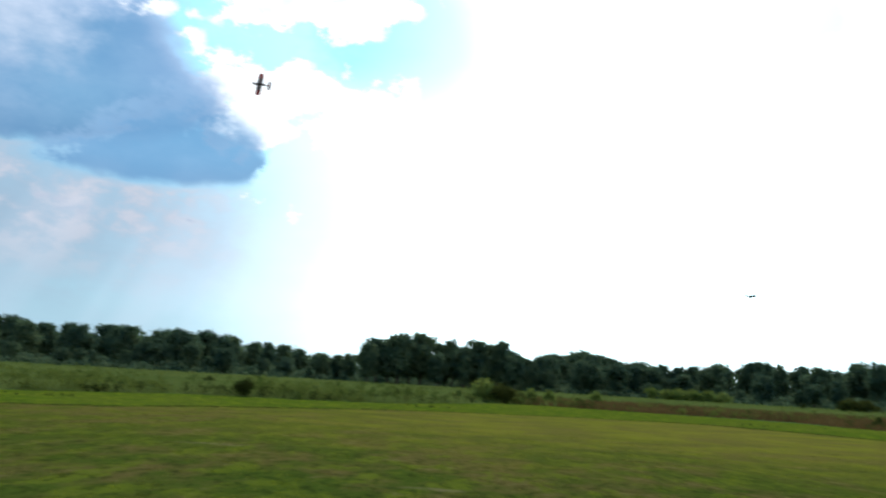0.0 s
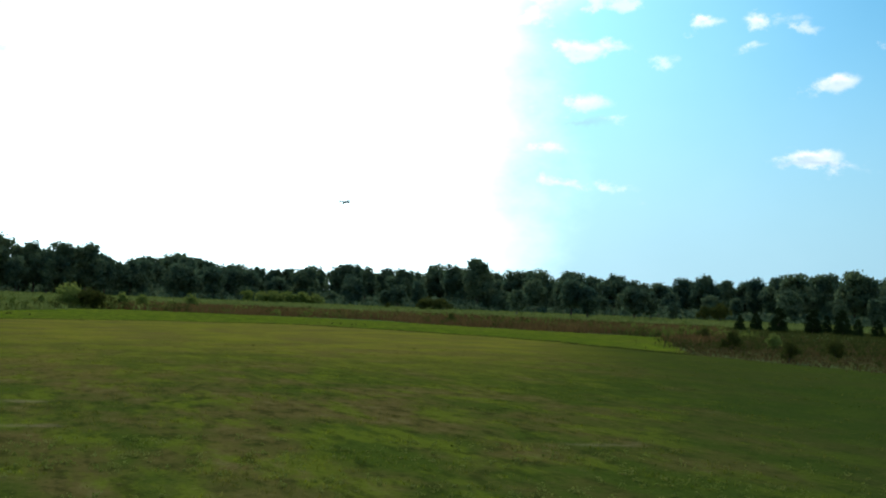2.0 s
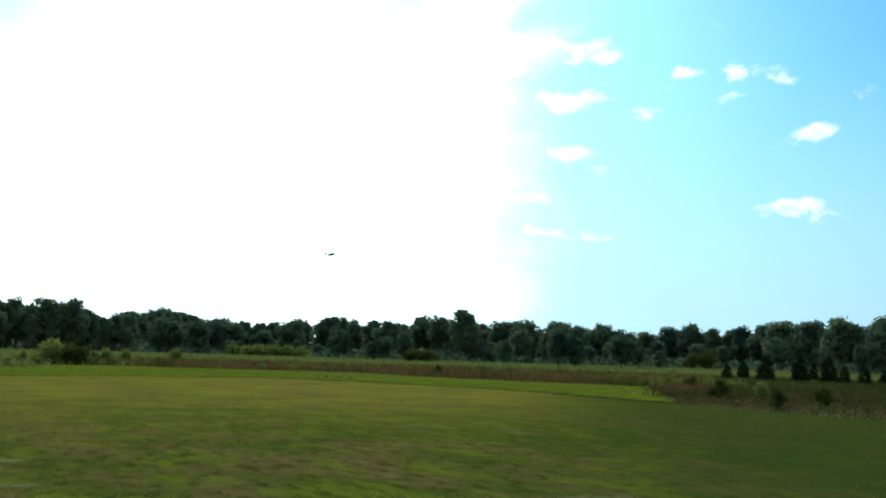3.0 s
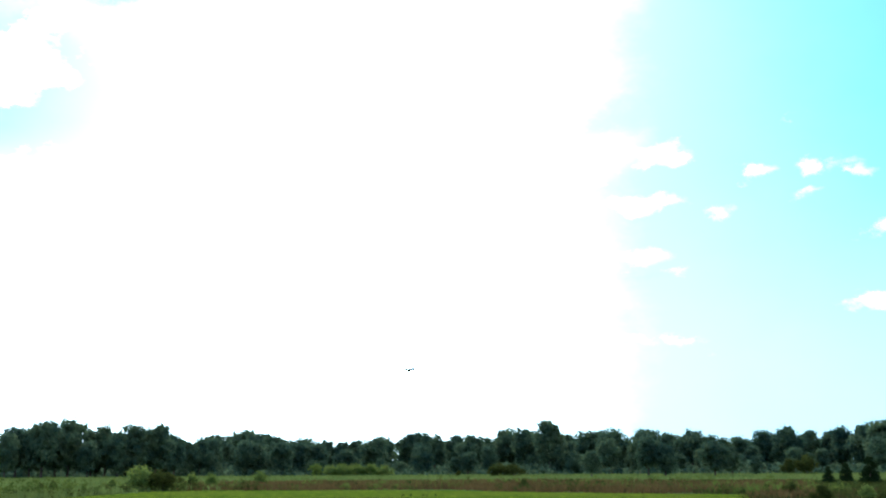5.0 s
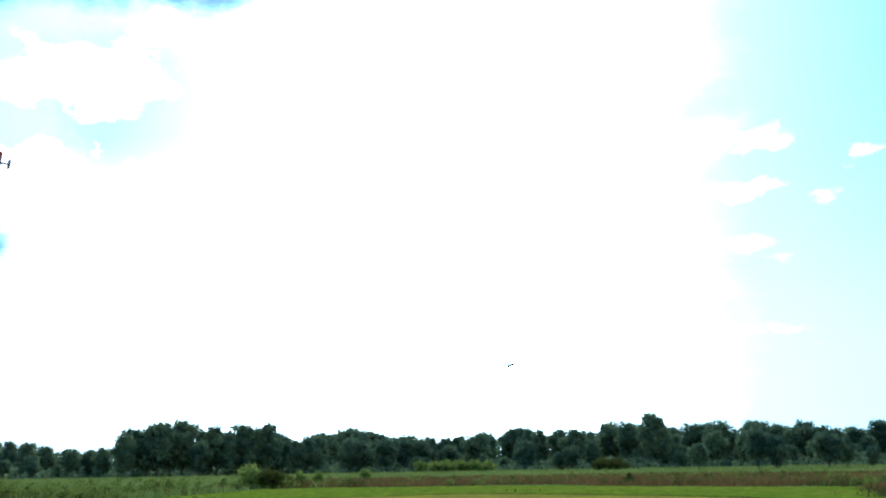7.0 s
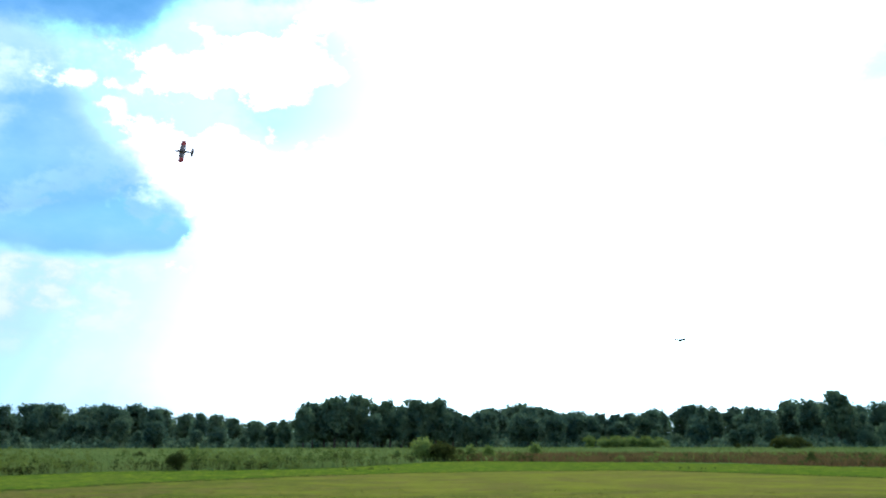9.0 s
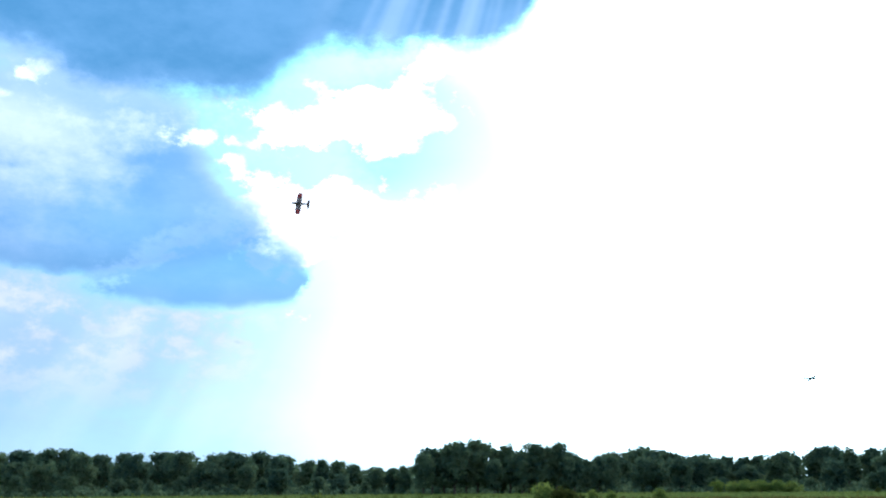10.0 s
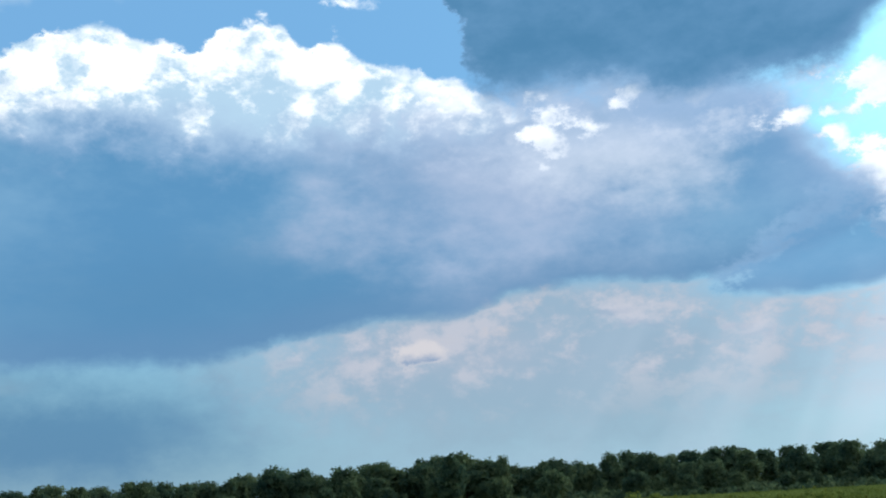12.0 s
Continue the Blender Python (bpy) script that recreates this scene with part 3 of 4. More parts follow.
def tree(name, height, wide, low, lumps, leaf, size, mat, label, category="tree", point=0.0, per_area=34, group=""):
    """A tree or shrub at the origin: trunk with limbs, and a crown of leaves on many uneven lumps. low: where the crown starts; point: 1 for a cone."""
    root = new(name)
    tagged(root, label, category, group=group)
    mids = []
    rise_, mid = (height - low) * 0.5, (height + low) * 0.5
    for k in range(lumps):
        a = rng.uniform(0, 6.2832)
        if point:
            t = ((k + rng.uniform(0, 1)) / lumps) ** 1.15
            r, z = wide * 0.5 * (1.02 - t) ** 0.42 * math.sqrt(rng.uniform(0.2, 1)), low + (height - low) * t
            lump = wide * rng.uniform(0.13, 0.20) * (1.15 - 0.6 * t)
        else:
            u = rng.uniform(-1, 1)
            shell = rng.uniform(0.05, 1.0) ** 0.45
            r = wide * 0.46 * (1 - abs(u) ** 2.4) ** 0.5 * shell * rng.uniform(0.85, 1.1)
            z = mid + rise_ * u * (0.35 + 0.6 * shell)
            lump = wide * (0.105 + 0.10 * rng.uniform(0, 1) ** 2)
        mids.append((r * math.cos(a), r * math.sin(a), z, lump))
    if not point:                                       # full heart of the crown
        for t in (0.2, 0.42, 0.62, 0.8):
            mids.append((rng.normal() * wide * 0.06, rng.normal() * wide * 0.06, low + (height - low) * t, wide * (0.30 - 0.12 * abs(t - 0.45))))
    top = max(z + 0.9 * r for _, _, z, r in mids)
    mids = [(x, y, max(r * 0.8, z * height / top), r) for x, y, z, r in mids]
    c_, n_, s_ = crown_points(mids, per_area * (wide / 8) ** 0 / (size * size) * 0.11, size)
    c_[:, 2] = np.maximum(c_[:, 2], 0.05 * height * rng.uniform(0.2, 1, len(c_)))
    v, f = sprays(c_, n_, s_) if height > 8 else cards(c_, n_, s_)
    mesh_object("crown", v.tolist(), f.tolist(), mat, root)
    bm = bmesh.new()
    r = 0.022 * height + 0.02
    fork = height * 0.45
    limb(bm, (0, 0, -0.1), (0, 0, fork), r, r * 0.7, 8)
    for x, y, z, _ in [] if point else mids[:: max(1, lumps // 7)]:
        limb(bm, (0, 0, min(fork, z * 0.6)), (x * 0.85, y * 0.85, max(z, 0.1)), r * 0.45, r * 0.12, 5)
    part("trunk", bm, BARK, root)
    return root


def put(kind, az, dist, height, turn=None, fat=1.0):
    """A copy of a plant in the direction az at a distance, scaled to a height."""
    ob, nominal = kind
    a = radians(az)
    m = pose(dist * math.sin(a), dist * math.cos(a), -0.02, 0, 0, rng.uniform(0, 360) if turn is None else turn)
    c_ = copy_thing(ob, m)
    k = height / nominal
    c_.scale = (k * fat, k * fat, k)
    return c_


WOOD = "leafy green deciduous tree at the edge of the woods"
oaks = []
for k in range(8):
    h = 12.0
    oaks.append((tree("deciduous_tree", h, rng.uniform(7.5, 10.5), rng.uniform(0.8, 2.0), int(rng.integers(58, 72)), 0, 0.37, LEAF, WOOD, per_area=47, group="trees along the edge of the woods"), h))
cedars = [(tree("cedar_tree", 4.0, rng.uniform(1.9, 2.5), 0.1, 74, 0, 0.11, LEAF_DARK, "dark green young cedar standing in the weedy meadow", point=0.55, per_area=45, group="cedars in the meadow"), 4.0) for k in range(3)]
shrubs = [(tree("shrub", 2.4, rng.uniform(2.8, 3.6), 0.2, 22, 0, 0.11, LEAF_LIGHT, "light green rounded shrub growing in the meadow", "shrub", group="shrubs in the meadow"), 2.4) for k in range(3)]
bushes = [(tree("bush", 2.0, rng.uniform(2.2, 3.0), 0.15, 20, 0, 0.10, BUSH, "dark green bush among tall meadow weeds", "bush", group="bushes in the meadow"), 2.0) for k in range(3)]
SOURCES = oaks + cedars + shrubs + bushes


def rise(el, dist):
    return EYE + dist * math.tan(radians(el))


def pick(kinds):
    return kinds[int(rng.integers(len(kinds)))]


# outline of the woods: direction and height angle of the crests
CREST = [(-72, 2.0), (-64.6, 2.0), (-59.7, 1.8), (-57.2, 2.3), (-55.5, 1.8), (-53.2, 2.0), (-51.5, 2.7), (-48.9, 2.2), (-47.5, 1.75), (-45.6, 2.5),
         (-42.6, 2.2), (-40, 2.75), (-38.3, 2.1), (-37.3, 2.5), (-36.4, 1.7), (-33.9, 2.0), (-32.8, 1.5), (-30.4, 2.3), (-28, 1.8), (-26.4, 2.2),
         (-24.1, 2.0), (-20, 1.9), (-15.9, 2.0), (-13.2, 1.9), (-10.9, 1.5), (-9.7, 1.65), (-7.4, 1.1), (-4, 1.1), (4, 1.4), (5.8, 1.6),
         (8.5, 2.15), (10.8, 1.8), (13.8, 1.45), (14.8, 1.65), (18.5, 1.85), (21.9, 1.8), (23.5, 2.2), (28.1, 1.9)]
CREST2 = [(28.1, 1.9), (30.3, 2.3), (32.1, 1.7), (33.4, 2.0), (35.8, 1.5), (38.8, 2.0), (42.1, 1.9), (45.3, 2.5), (60, 2.5)]


def crest(az):
    line = CREST if az < 28.1 else CREST2
    return float(np.interp(az, [p[0] for p in line], [p[1] for p in line]))


for az in np.arange(-71, 57, 0.95):                      # tall back row
    a, d = az + rng.uniform(-0.4, 0.4), rng.uniform(268, 300)
    put(pick(oaks), a, d, rise(crest(a) * rng.uniform(0.95, 1.12), d), fat=rng.uniform(0.75, 1.2))
for az in np.arange(-71, 57, 1.25):                       # lower front row
    a, d = az + rng.uniform(-0.9, 0.9), rng.uniform(244, 264)
    put(pick(oaks), a, d, rise(crest(a) * rng.uniform(0.25, 0.82), d), fat=rng.uniform(0.75, 1.3))
# depth of the woods behind
mass = []
for az in np.arange(-75, 62, 0.32):
    d = rng.uniform(300, 330)
    tall = rise(crest(az), d) * rng.uniform(0.70, 0.92)
    a = radians(az)
    for z in np.arange(0.8, tall - 1.0, 2.2):
        mass.append((d * math.sin(a) + rng.normal() * 0.8, d * math.cos(a) + rng.normal() * 2, z + rng.uniform(-0.5, 0.5), rng.uniform(1.4, 2.2)))
    mass.append((d * math.sin(a), d * math.cos(a), tall - 1.3, rng.uniform(1.0, 1.5)))
    a, d = radians(az + 0.1), rng.uniform(256, 266)
    mass.append((d * math.sin(a), d * math.cos(a), rng.uniform(0.8, 1.6), rng.uniform(1.1, 1.8)))
    mass.append((1.16 * d * math.sin(a), 1.16 * d * math.cos(a), rng.uniform(0.8, 2.4), rng.uniform(1.4, 2.0)))
    a, d = radians(az + 0.15), rng.uniform(240, 252)
    mass.append((d * math.sin(a), d * math.cos(a), rng.uniform(0.2, 0.8), rng.uniform(0.7, 1.3)))
    a, d = radians(az + 0.2), rng.uniform(335, 360)
    tall = rise(crest(az), d) * rng.uniform(0.72, 0.92)
    for z in np.arange(1.0, tall - 0.8, 2.6):
        mass.append((d * math.sin(a) + rng.normal() * 0.6, d * math.cos(a), z, rng.uniform(1.6, 2.2)))
c_, n_, s_ = crown_points(mass, 23, 0.42)
v, f = sprays(c_, n_, s_)
tagged(mesh_object("far_woods", v.tolist(), f.tolist(), LEAF), "dense dark green woods behind the first trees", "woods", kind="stuff")
# the grove that stands forward, and single trees
for az, el, d, fat in ((-4.0, 2.3, 232, 1.0), (-2.7, 2.6, 228, 1.0), (-1.4, 2.75, 234, 1.0), (-0.2, 2.2, 238, 0.9), (0.5, 2.45, 236, 0.9), (1.2, 2.0, 231, 0.9), (2.1, 2.5, 230, 1.0), (3.2, 2.55, 233, 1.0),
                       (0.1, 2.0, 243, 1.0), (1.6, 2.1, 244, 1.0), (2.7, 2.2, 245, 1.0), (3.7, 2.0, 246, 1.0), (-2.0, 2.2, 242, 1.0), (-3.3, 2.1, 243, 1.0), (4.2, 1.9, 240, 0.8), (-4.5, 2.0, 226, 0.8), (-0.4, 1.6, 226, 0.8), (1.3, 1.6, 227, 0.8), (-7.2, 1.15, 250, 0.9), (-6.3, 1.2, 252, 0.9), (-5.6, 1.3, 248, 0.9), (4.9, 1.6, 246, 0.9), (5.6, 1.7, 252, 0.9), (6.3, 1.75, 256, 0.9), (7.6, 2.05, 300, 0.8), (8.4, 2.2, 302, 0.8), (9.3, 2.05, 300, 0.8), (9.6, 1.55, 262, 1.0), (10.6, 1.5, 264, 1.0), (11.4, 1.5, 262, 1.0), (12.2, 1.5, 263, 1.0), (25.7, 2.75, 262, 0.85), (18.5, 2.0, 262, 0.4),
                       (28.1, 1.0, 165, 1.1), (31.3, 1.75, 175, 1.0), (32.3, 1.3, 172, 1.1), (35.0, 1.4, 180, 1.25), (35.9, 1.1, 185, 1.1), (37.2, 0.6, 190, 0.8), (-37.3, 2.5, 262, 0.45), (-40.2, 2.75, 250, 0.8)):
    put(pick(oaks), az, d, rise(el, d), fat=fat)
for az, el, d, fat in ((13.0, 0.22, 225, 1.3), (13.7, 0.28, 224, 1.4), (14.5, 0.3, 226, 1.3), (15.3, 0.26, 225, 1.4), (16.1, 0.2, 226, 1.3), (12.2, 0.3, 228, 0.9),
                       (2.5, 0.2, 83, 1.2), (6.3, -0.2, 92, 0.8), (5.2, -0.15, 95, 0.7), (7.9, -0.5, 100, 0.9), (42.8, -1.0, 50, 0.8),
                       (-47.2, 0.35, 72, 1.15), (-48.6, 0.0, 70, 1.0), (-30.0, -0.05, 60, 0.8), (-28.8, -0.1, 120, 1.2), (1.0, -0.4, 86, 0.6), (9.0, -0.1, 105, 0.9)):
    put(pick(shrubs), az, d, rise(el, d), fat=fat)
for az, el, d, fat in ((22.7, 0.25, 190, 1.6), (23.6, 0.22, 190, 1.6), (3.7, -0.05, 82, 1.6), (-11.6, -0.55, 58, 1.0), (-2.0, -0.55, 72, 0.6), (-13.6, -0.5, 98, 1.0),
                       (24.2, -0.6, 74, 0.7), (40.5, -0.95, 44, 0.8), (43.6, -1.3, 36, 0.7), (46.0, -1.1, 40, 0.8), (38.9, -0.75, 58, 0.8), (-39.8, -0.35, 56, 0.8), (20.4, -0.12, 200, 0.8), (38.9, 0.4, 215, 0.8), (39.8, 0.6, 215, 0.8)):
    put(pick(bushes), az, d, rise(el, d), fat=fat)
for az, el, d in ((40.9, 0.05, 108), (41.8, 0.2, 112), (43.0, 0.55, 104), (44.8, 0.5, 103), (45.5, 0.2, 114), (46.3, 0.55, 104), (47.1, 0.05, 100), (48.1, 0.1, 98), (49.3, 0.4, 105), (50.5, 0.5, 103)):
    put(pick(cedars), az, d, rise(el, d), fat=rng.uniform(1.0, 1.25))
for ob, _ in SOURCES:                                    # the patterns themselves stand among the far woods
    k = SOURCES.index((ob, _))
    a = radians(-70 + 7.4 * k)
    ob.matrix_basis = pose(310 * math.sin(a), 310 * math.cos(a), -0.02)


def blades(spots, low, high, wide, count, spread):
    """Upright tapering blades, count at each spot."""
    p = np.repeat(spots, count, 0) + np.c_[rng.normal(size=(len(spots) * count, 2)) * spread, np.zeros(len(spots) * count)]
    k = len(p)
    tall = np.repeat(rng.uniform(low, high, len(spots)), count) * rng.uniform(0.6, 1.0, k)
    a = rng.uniform(0, 6.2832, k)
    s = np.c_[np.cos(a), np.sin(a), np.zeros(k)] * (wide * rng.uniform(0.6, 1.3, k))[:, None]
    tip = np.c_[rng.normal(size=(k, 2)) * (0.25 * tall)[:, None], tall]
    v = np.stack([p - s * 0.4, p + s * 0.4, p + s * 0.45 + tip * 0.7, p - s * 0.2 + tip], 1).reshape(-1, 3)
    return v, np.arange(4 * k).reshape(k, 4)


def spots(az0, az1, near, far, count, keep, power=1.0):
    """Random places on the ground in a sector, for which keep(x, y) holds."""
    a = np.radians(rng.uniform(az0, az1, count))
    d = (near ** power + (far ** power - near ** power) * rng.uniform(0, 1, count)) ** (1 / power)
    xy = np.c_[d * np.sin(a), d * np.cos(a)]
    return np.array([(x, y, -0.02) for x, y in xy if keep(x, y)])


def growth(name, sp, low, high, wide, count, spread, mat, label):
    v, f = blades(sp, low, high, wide, count, spread)
    return tagged(mesh_object(name, v.tolist(), f.tolist(), mat), label, "grass", kind="stuff")


def wild(x, y):
    return not inside(x, y, CUT)


def patchy(x, y, scale, level, seed):
    return noise.noise(Vector((x * scale, y * scale, seed))) > level


growth("meadow_grass", spots(-68, 56, 62, 245, 26000, lambda x, y: wild(x, y) and not (math.hypot(x, y) < 120 and 0.12 < x / y < 1.5)), 0.30, 0.55, 0.22, 4, 0.5, HAY, "pale green tall meadow grass before the woods")
growth("brown_grass", spots(5, 40, 52, 118, 10000, lambda x, y: wild(x, y) and patchy(x, y, 0.05, -0.3, 2.0)), 0.15, 0.65, 0.07, 8, 0.5, BROWN, "reddish brown dry tall grass along the strip")
growth("brown_weeds", spots(32, 62, 22, 70, 5600, wild), 0.05, 0.20, 0.025, 12, 0.6, DRY, "brown dry weeds beside the mown field")
growth("coarse_grass", spots(34, 60, 45, 125, 5000, wild), 0.12, 0.38, 0.08, 6, 0.5, SCRUB, "coarse dark green grass round the cedars")
growth("mixed_grass", spots(4, 42, 52, 100, 1500, lambda x, y: wild(x, y) and patchy(x, y, 0.08, 0.0, 11.0)), 0.25, 0.75, 0.06, 8, 0.45, WEED, "green grass tops among the brown growth")
growth("tall_weeds", spots(-68, 1, 44, 95, 8000, wild), 0.25, 0.7, 0.05, 12, 0.5, HAY, "tall green weeds along the mown strip")


def clumps(name, sp, low, high, wide, mat, label, size=0.075, per_area=260):
    """Leafy weeds: a few leaf lumps one over another at each spot, uneven in height."""
    lumps = []
    for x, y, z in sp:
        tall = low + (high - low) * rng.uniform(0, 1) ** 2 * (0.6 + 0.8 * abs(noise.noise(Vector((x * 0.2, y * 0.2, 1.0)))))
        for k in range(1 + int(tall / 0.4)):
            r = wide * rng.uniform(0.5, 1.2)
            lumps.append((x + rng.normal() * wide * 0.6, y + rng.normal() * wide * 0.6, max(0.5 * r, tall - r - 0.35 * k), r))
    c_, n_, s_ = crown_points(lumps, per_area, size, 0.8)
    c_[:, 2] = np.maximum(c_[:, 2], 0.02)
    v, f = cards(c_, n_, s_)
    return tagged(mesh_object(name, v.tolist(), f.tolist(), mat), label, "weeds", kind="stuff")


clumps("leafy_weeds", spots(-68, 4, 43, 72, 2600, lambda x, y: wild(x, y) and patchy(x, y, 0.1, -0.1, 8.0)), 0.4, 1.5, 0.30, WEED, "light green leafy weeds along the strip")
clumps("dark_weeds", spots(-68, 9, 43, 84, 3000, lambda x, y: wild(x, y) and not wild(x, y - 5) and patchy(x, y, 0.16, -0.15, 4.0)), 0.4, 1.1, 0.30, BUSH, "dark leafy weed clumps in the meadow edge")
clumps("scattered_weeds", spots(-60, 40, 66, 150, 700, lambda x, y: wild(x, y) and patchy(x, y, 0.05, 0.1, 6.0)), 0.4, 1.0, 0.35, WEED, "scattered leafy weeds in the far meadow", 0.11, 120)
clumps("bank_weeds", spots(4, 40, 54, 100, 900, lambda x, y: wild(x, y) and patchy(x, y, 0.12, 0.12, 9.0)), 0.2, 0.9, 0.25, BUSH, "dark weed clumps among the brown grass", 0.075, 200)
clumps("green_weeds", spots(32, 62, 22, 75, 750, lambda x, y: wild(x, y) and patchy(x, y, 0.09, -0.05, 5.0)), 0.12, 0.5, 0.18, SCRUB, "low green weeds among the dry growth", 0.045, 500)
clumps("dry_weeds", spots(32, 62, 22, 75, 900, lambda x, y: wild(x, y) and patchy(x, y, 0.08, -0.1, 7.0)), 0.1, 0.38, 0.2, DRY, "brown withered weeds beside the field", 0.05, 500)
rim_spots = np.array([(x + rng.normal() * 0.25, y + rng.normal() * 0.35, 0.0) for x, y in curve_through(MOWN_EDGE[1:10], 220, 0.5) if noise.noise(Vector((x * 0.4, y * 0.4, 3.0))) > -0.6])
growth("edge_tufts", rim_spots, 0.025, 0.075, 0.025, 7, 0.12, BUSH, "uncut grass tufts along the mown edge")
field_line = mown_line + [(26, -60), (-60, -60)]
sp = spots(-58, 54, 5.5, 26, 30000, lambda x, y: inside(x, y, field_line) and noise.noise(Vector((x * 0.9, y * 1.3, 5.0))) + noise.noise(Vector((x * 4.0, y * 4.0, 2.0))) > -0.35, 1.1)
growth("turf_blades", sp, 0.02, 0.05, 0.02, 5, 0.05, BLADES, "short uneven grass blades of the mown field")
sp = spots(-58, 54, 5.5, 34, 30000, lambda x, y: inside(x, y, field_line) and noise.noise(Vector((x * 0.7, y * 0.7, 8.0))) + 0.8 * noise.noise(Vector((x * 2.6, y * 2.6, 4.0))) > 0.12, 1.25)
growth("turf_tufts", sp, 0.035, 0.085, 0.016, 7, 0.06, BLADES, "thicker tufts of grass grown up since the mowing")
clumps("clover", spots(-58, 54, 5.0, 11, 1800, lambda x, y: inside(x, y, field_line) and patchy(x, y, 0.8, -0.1, 12.0), 1.2), 0.005, 0.02, 0.045, CLOVER, "small clover and broad-leaved weeds in the mown grass", 0.012, 900)
clumps("strip_tufts", np.array([(x + rng.normal() * 0.9, y + rng.normal() * 0.15, 0.0) for x, y in ((-0.8, 57.2), (-17.5, 41.0), (19.0, 57.0)) for _ in range(6)]),
       0.05, 0.14, 0.10, BUSH, "dark uncut tufts left standing on the strip", 0.04, 500)

# ---- marker box at the weedy edge ----
GREEN_METAL, DARK_STONE = paint("dark_green_metal", (0.009, 0.016, 0.012), 0.9), paint("dark_concrete", (0.09, 0.09, 0.075), 0.9)
box = tagged(new("utility_pedestal"), "dark green metal utility pedestal standing among tall weeds", "utility box")
a = radians(-41.1)
box.matrix_basis = pose(70.0 * math.sin(a), 70.0 * math.cos(a), -0.02, 0, 0, 30)


def block(name, size, z, mat, parent, bevel=0.015):
    bm = bmesh.new()
    bmesh.ops.create_cube(bm, size=1.0, matrix=Matrix.Translation((0, 0, z)) @ Matrix.Diagonal((*size, 1)))
    bmesh.ops.bevel(bm, geom=bm.edges[:], offset=bevel, segments=2, affect="EDGES")
    return part(name, bm, mat, parent)


block("foot", (0.46, 0.40, 0.16), 0.07, DARK_STONE, box)
shell = block("cabinet", (0.42, 0.36, 0.62), 0.45, GREEN_METAL, box)
block("lid", (0.46, 0.40, 0.06), 0.78, GREEN_METAL, box)

# ---- model aeroplanes in the air ----
RED, DUSKY, INK = paint("red_film", (0.36, 0.05, 0.045)), paint("dusky_film", (0.20, 0.15, 0.145)), paint("black_film", (0.02, 0.02, 0.022))
GREY = paint("grey_film", (0.07, 0.075, 0.08))


def slab(bm, outline, extent, mat=None):
    """A flat wing-like body with a rounded section, from its half outline (x, y) mirrored in y."""
    rings = []
    for y, x0, x1 in outline:
        ring = []
        for u, w in ((0.0, 0.0), (0.08, 0.5), (0.3, 1.0), (0.7, 0.6), (1.0, 0.0), (0.7, -0.25), (0.3, -0.45), (0.08, -0.3)):
            ring.append(bm.verts.new((x0 + (x1 - x0) * u, y, w * extent)))
        rings.append(ring)
    for a, b in zip(rings, rings[1:]):
        for j in range(8):
            bm.faces.new((a[j], a[(j + 1) % 8], b[(j + 1) % 8], b[j]))
    bm.faces.new(rings[0][::-1])
    bm.faces.new(rings[-1])
    bmesh.ops.recalc_face_normals(bm, faces=bm.faces[:])


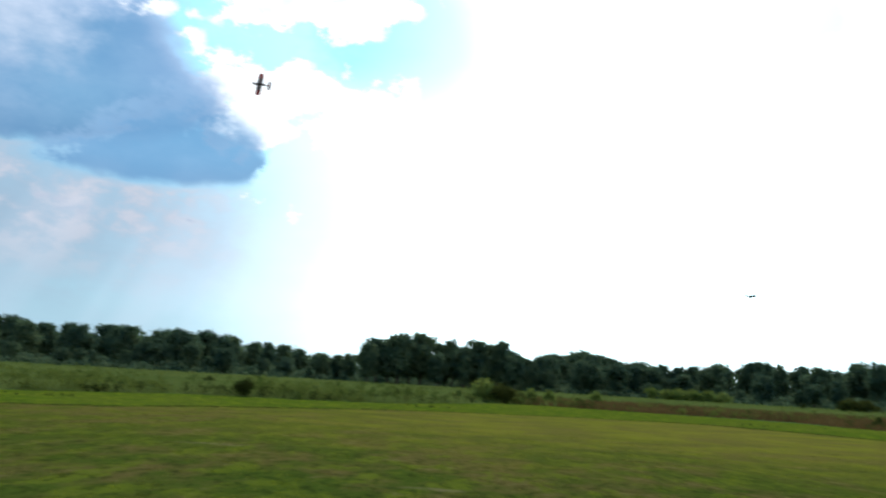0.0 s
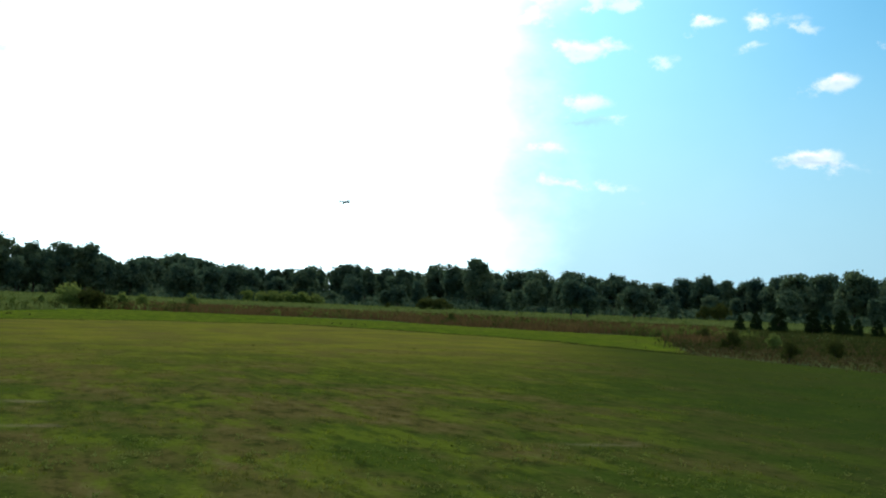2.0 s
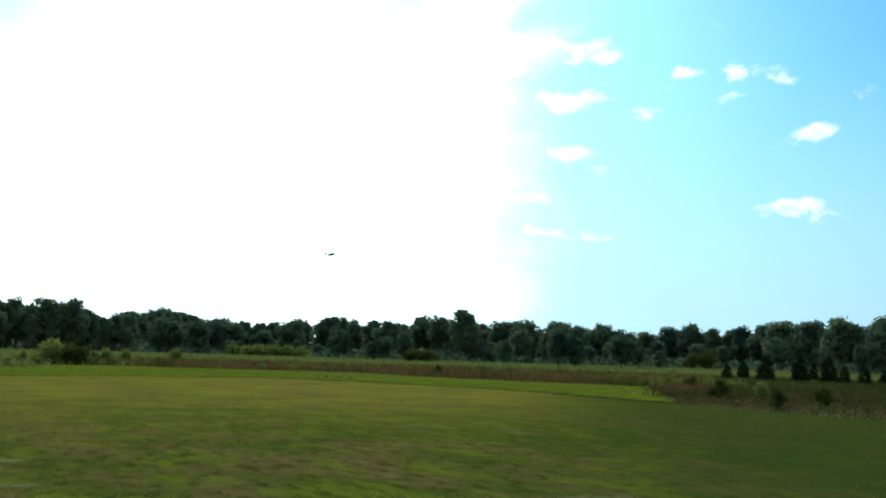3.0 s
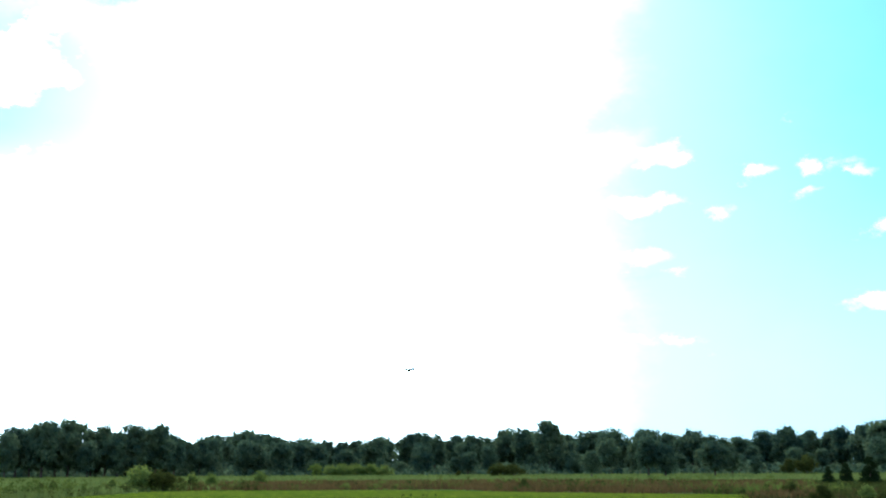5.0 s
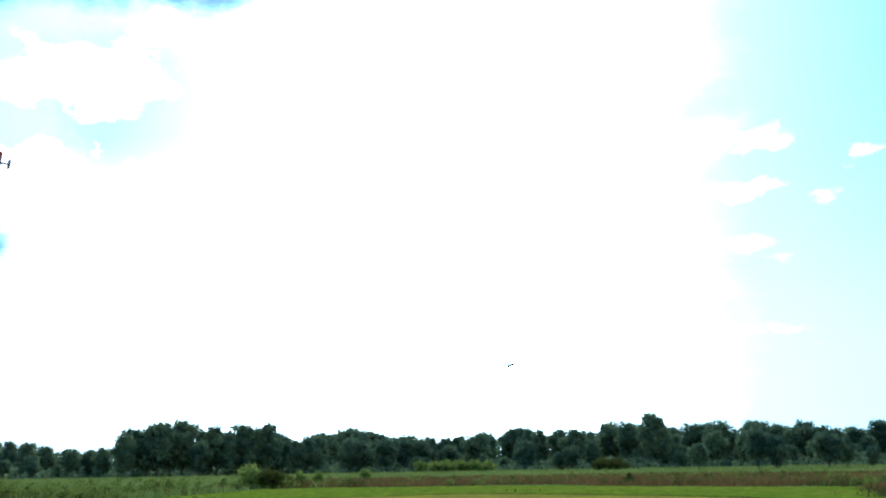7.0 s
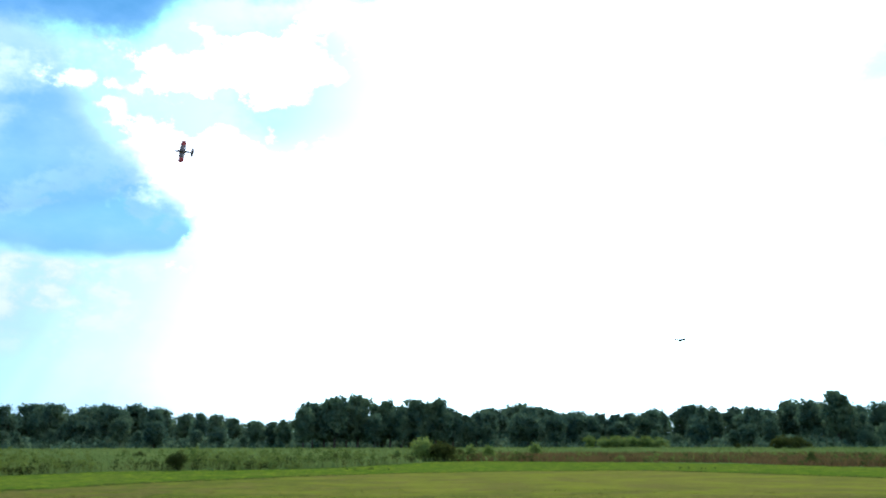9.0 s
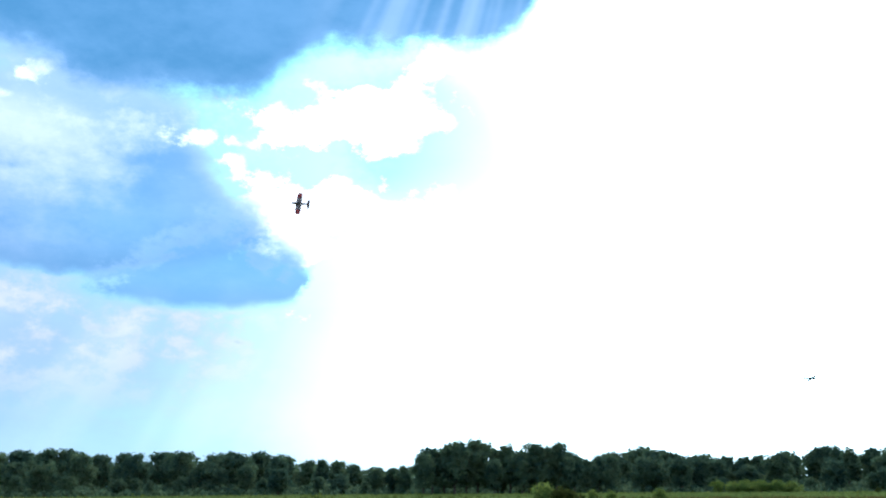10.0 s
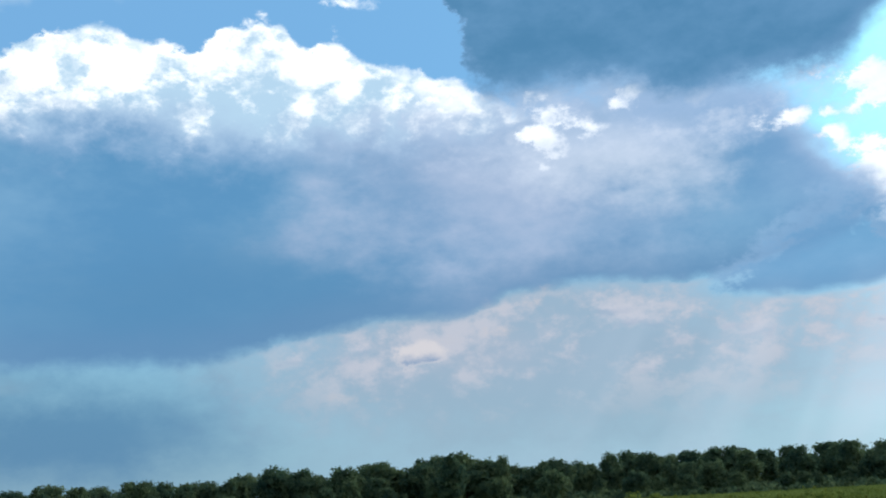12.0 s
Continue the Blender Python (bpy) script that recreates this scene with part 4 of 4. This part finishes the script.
def aeroplane(label, span, body_mat, tip_mat):
    """A low-wing model aeroplane, nose towards -x, wings along y."""
    k = span / 1.5
    root = tagged(new("model_aeroplane"), label, "model aeroplane")
    bm = bmesh.new()
    rings = []
    for x, r, z in ((-0.56, 0.03, 0.0), (-0.5, 0.065, 0.0), (-0.3, 0.085, 0.01), (-0.05, 0.09, 0.02), (0.2, 0.07, 0.02), (0.45, 0.045, 0.025), (0.66, 0.02, 0.03)):
        rings.append([bm.verts.new((x, r * math.cos(6.2832 * j / 10), z + 1.15 * r * math.sin(6.2832 * j / 10))) for j in range(10)])
    for a, b in zip(rings, rings[1:]):
        for j in range(10):
            bm.faces.new((a[j], a[(j + 1) % 10], b[(j + 1) % 10], b[j]))
    bm.faces.new(rings[0][::-1])
    bm.faces.new(rings[-1])
    bmesh.ops.recalc_face_normals(bm, faces=bm.faces[:])
    part("fuselage", bm, body_mat, root, smooth=True)
    for side in (-1, 1):
        bm = bmesh.new()
        slab(bm, [(side * 0.05, -0.28, 0.11), (side * 0.42, -0.27, 0.10)], 0.03)
        wing = part("wing", bm, body_mat, root)
        bm = bmesh.new()
        slab(bm, [(side * 0.42, -0.27, 0.10), (side * 0.70, -0.25, 0.08), (side * 0.75, -0.19, 0.04)], 0.027)
        part("wing_tip", bm, tip_mat, wing, "coloured wing tip")
        bm = bmesh.new()
        slab(bm, [(side * 0.02, 0.47, 0.67), (side * 0.27, 0.50, 0.66), (side * 0.30, 0.53, 0.64)], 0.014)
        part("tailplane", bm, body_mat, root)
        bm = bmesh.new()
        limb(bm, (-0.2, side * 0.2, -0.02), (-0.22, side * 0.24, -0.15), 0.008, 0.006, 6)
        leg = part("landing_leg", bm, INK, root)
        bm = bmesh.new()
        bmesh.ops.create_cone(bm, cap_ends=True, segments=14, radius1=0.035, radius2=0.035, depth=0.025, matrix=pose(-0.22, side * 0.25, -0.17, 90, 0, 0))
        part("wheel", bm, INK, leg)
    bm = bmesh.new()
    slab(bm, [(0.02, 0.46, 0.67), (0.2, 0.56, 0.69), (0.22, 0.6, 0.68)], 0.01)
    bmesh.ops.rotate(bm, verts=bm.verts[:], cent=(0, 0, 0), matrix=Matrix.Rotation(radians(90), 3, "X"))
    part("fin", bm, tip_mat, root)
    bm = bmesh.new()
    bmesh.ops.create_uvsphere(bm, u_segments=12, v_segments=8, radius=1.0, matrix=pose(-0.08, 0, 0.085) @ Matrix.Diagonal((0.16, 0.055, 0.06, 1)))
    part("canopy", bm, INK, root, smooth=True)
    bm = bmesh.new()
    bmesh.ops.create_cone(bm, cap_ends=True, segments=12, radius1=0.03, radius2=0.004, depth=0.06, matrix=pose(-0.59, 0, 0, 0, -90, 0))
    part("spinner", bm, INK, root)
    bm = bmesh.new()
    for turn in (0, 180):
        limb(bm, (-0.575, 0, 0), (-0.575, 0.14 * math.cos(radians(turn + 35)), 0.14 * math.sin(radians(turn + 35))), 0.014, 0.006, 5)
    part("propeller", bm, INK, root)
    root.scale = (k, k, k)
    return root


def fly(ob, az, el, dist, nose, wing, scale):
    """Hang it in the sky: nose and wing give the ways they point in (right, up, away) as seen from the pilot."""
    a, e = radians(az), radians(el)
    away = Vector((math.sin(a) * math.cos(e), math.cos(a) * math.cos(e), math.sin(e)))
    right = Vector((math.cos(a), -math.sin(a), 0))
    up = right.cross(away)
    basis = Matrix((right, up, away)).transposed()
    n_, w = (basis @ Vector(nose)).normalized(), (basis @ Vector(wing)).normalized()
    w = (w - n_ * w.dot(n_)).normalized()
    m = Matrix((-n_, w, (-n_).cross(w))).transposed().to_4x4()
    ob.matrix_basis = Matrix.Translation(away * dist + Vector((0, 0, EYE))) @ m @ Matrix.Scale(scale, 4)


low_wing = aeroplane("dusky grey and red low-wing model aeroplane banking in flight", 1.5, DUSKY, RED)
fly(low_wing, -12.1, 16.6, 66.0, (-1.0, 0.05, 0.25), (0.18, 1.0, 0.25), 1.0)
far_wing = aeroplane("dark small model aeroplane flying far over the meadow", 1.5, GREY, INK)
fly(far_wing, 17.6, 5.75, 100.0, (0.9, 0.0, 0.5), (0.5, 0.3, -0.8), 1.0)
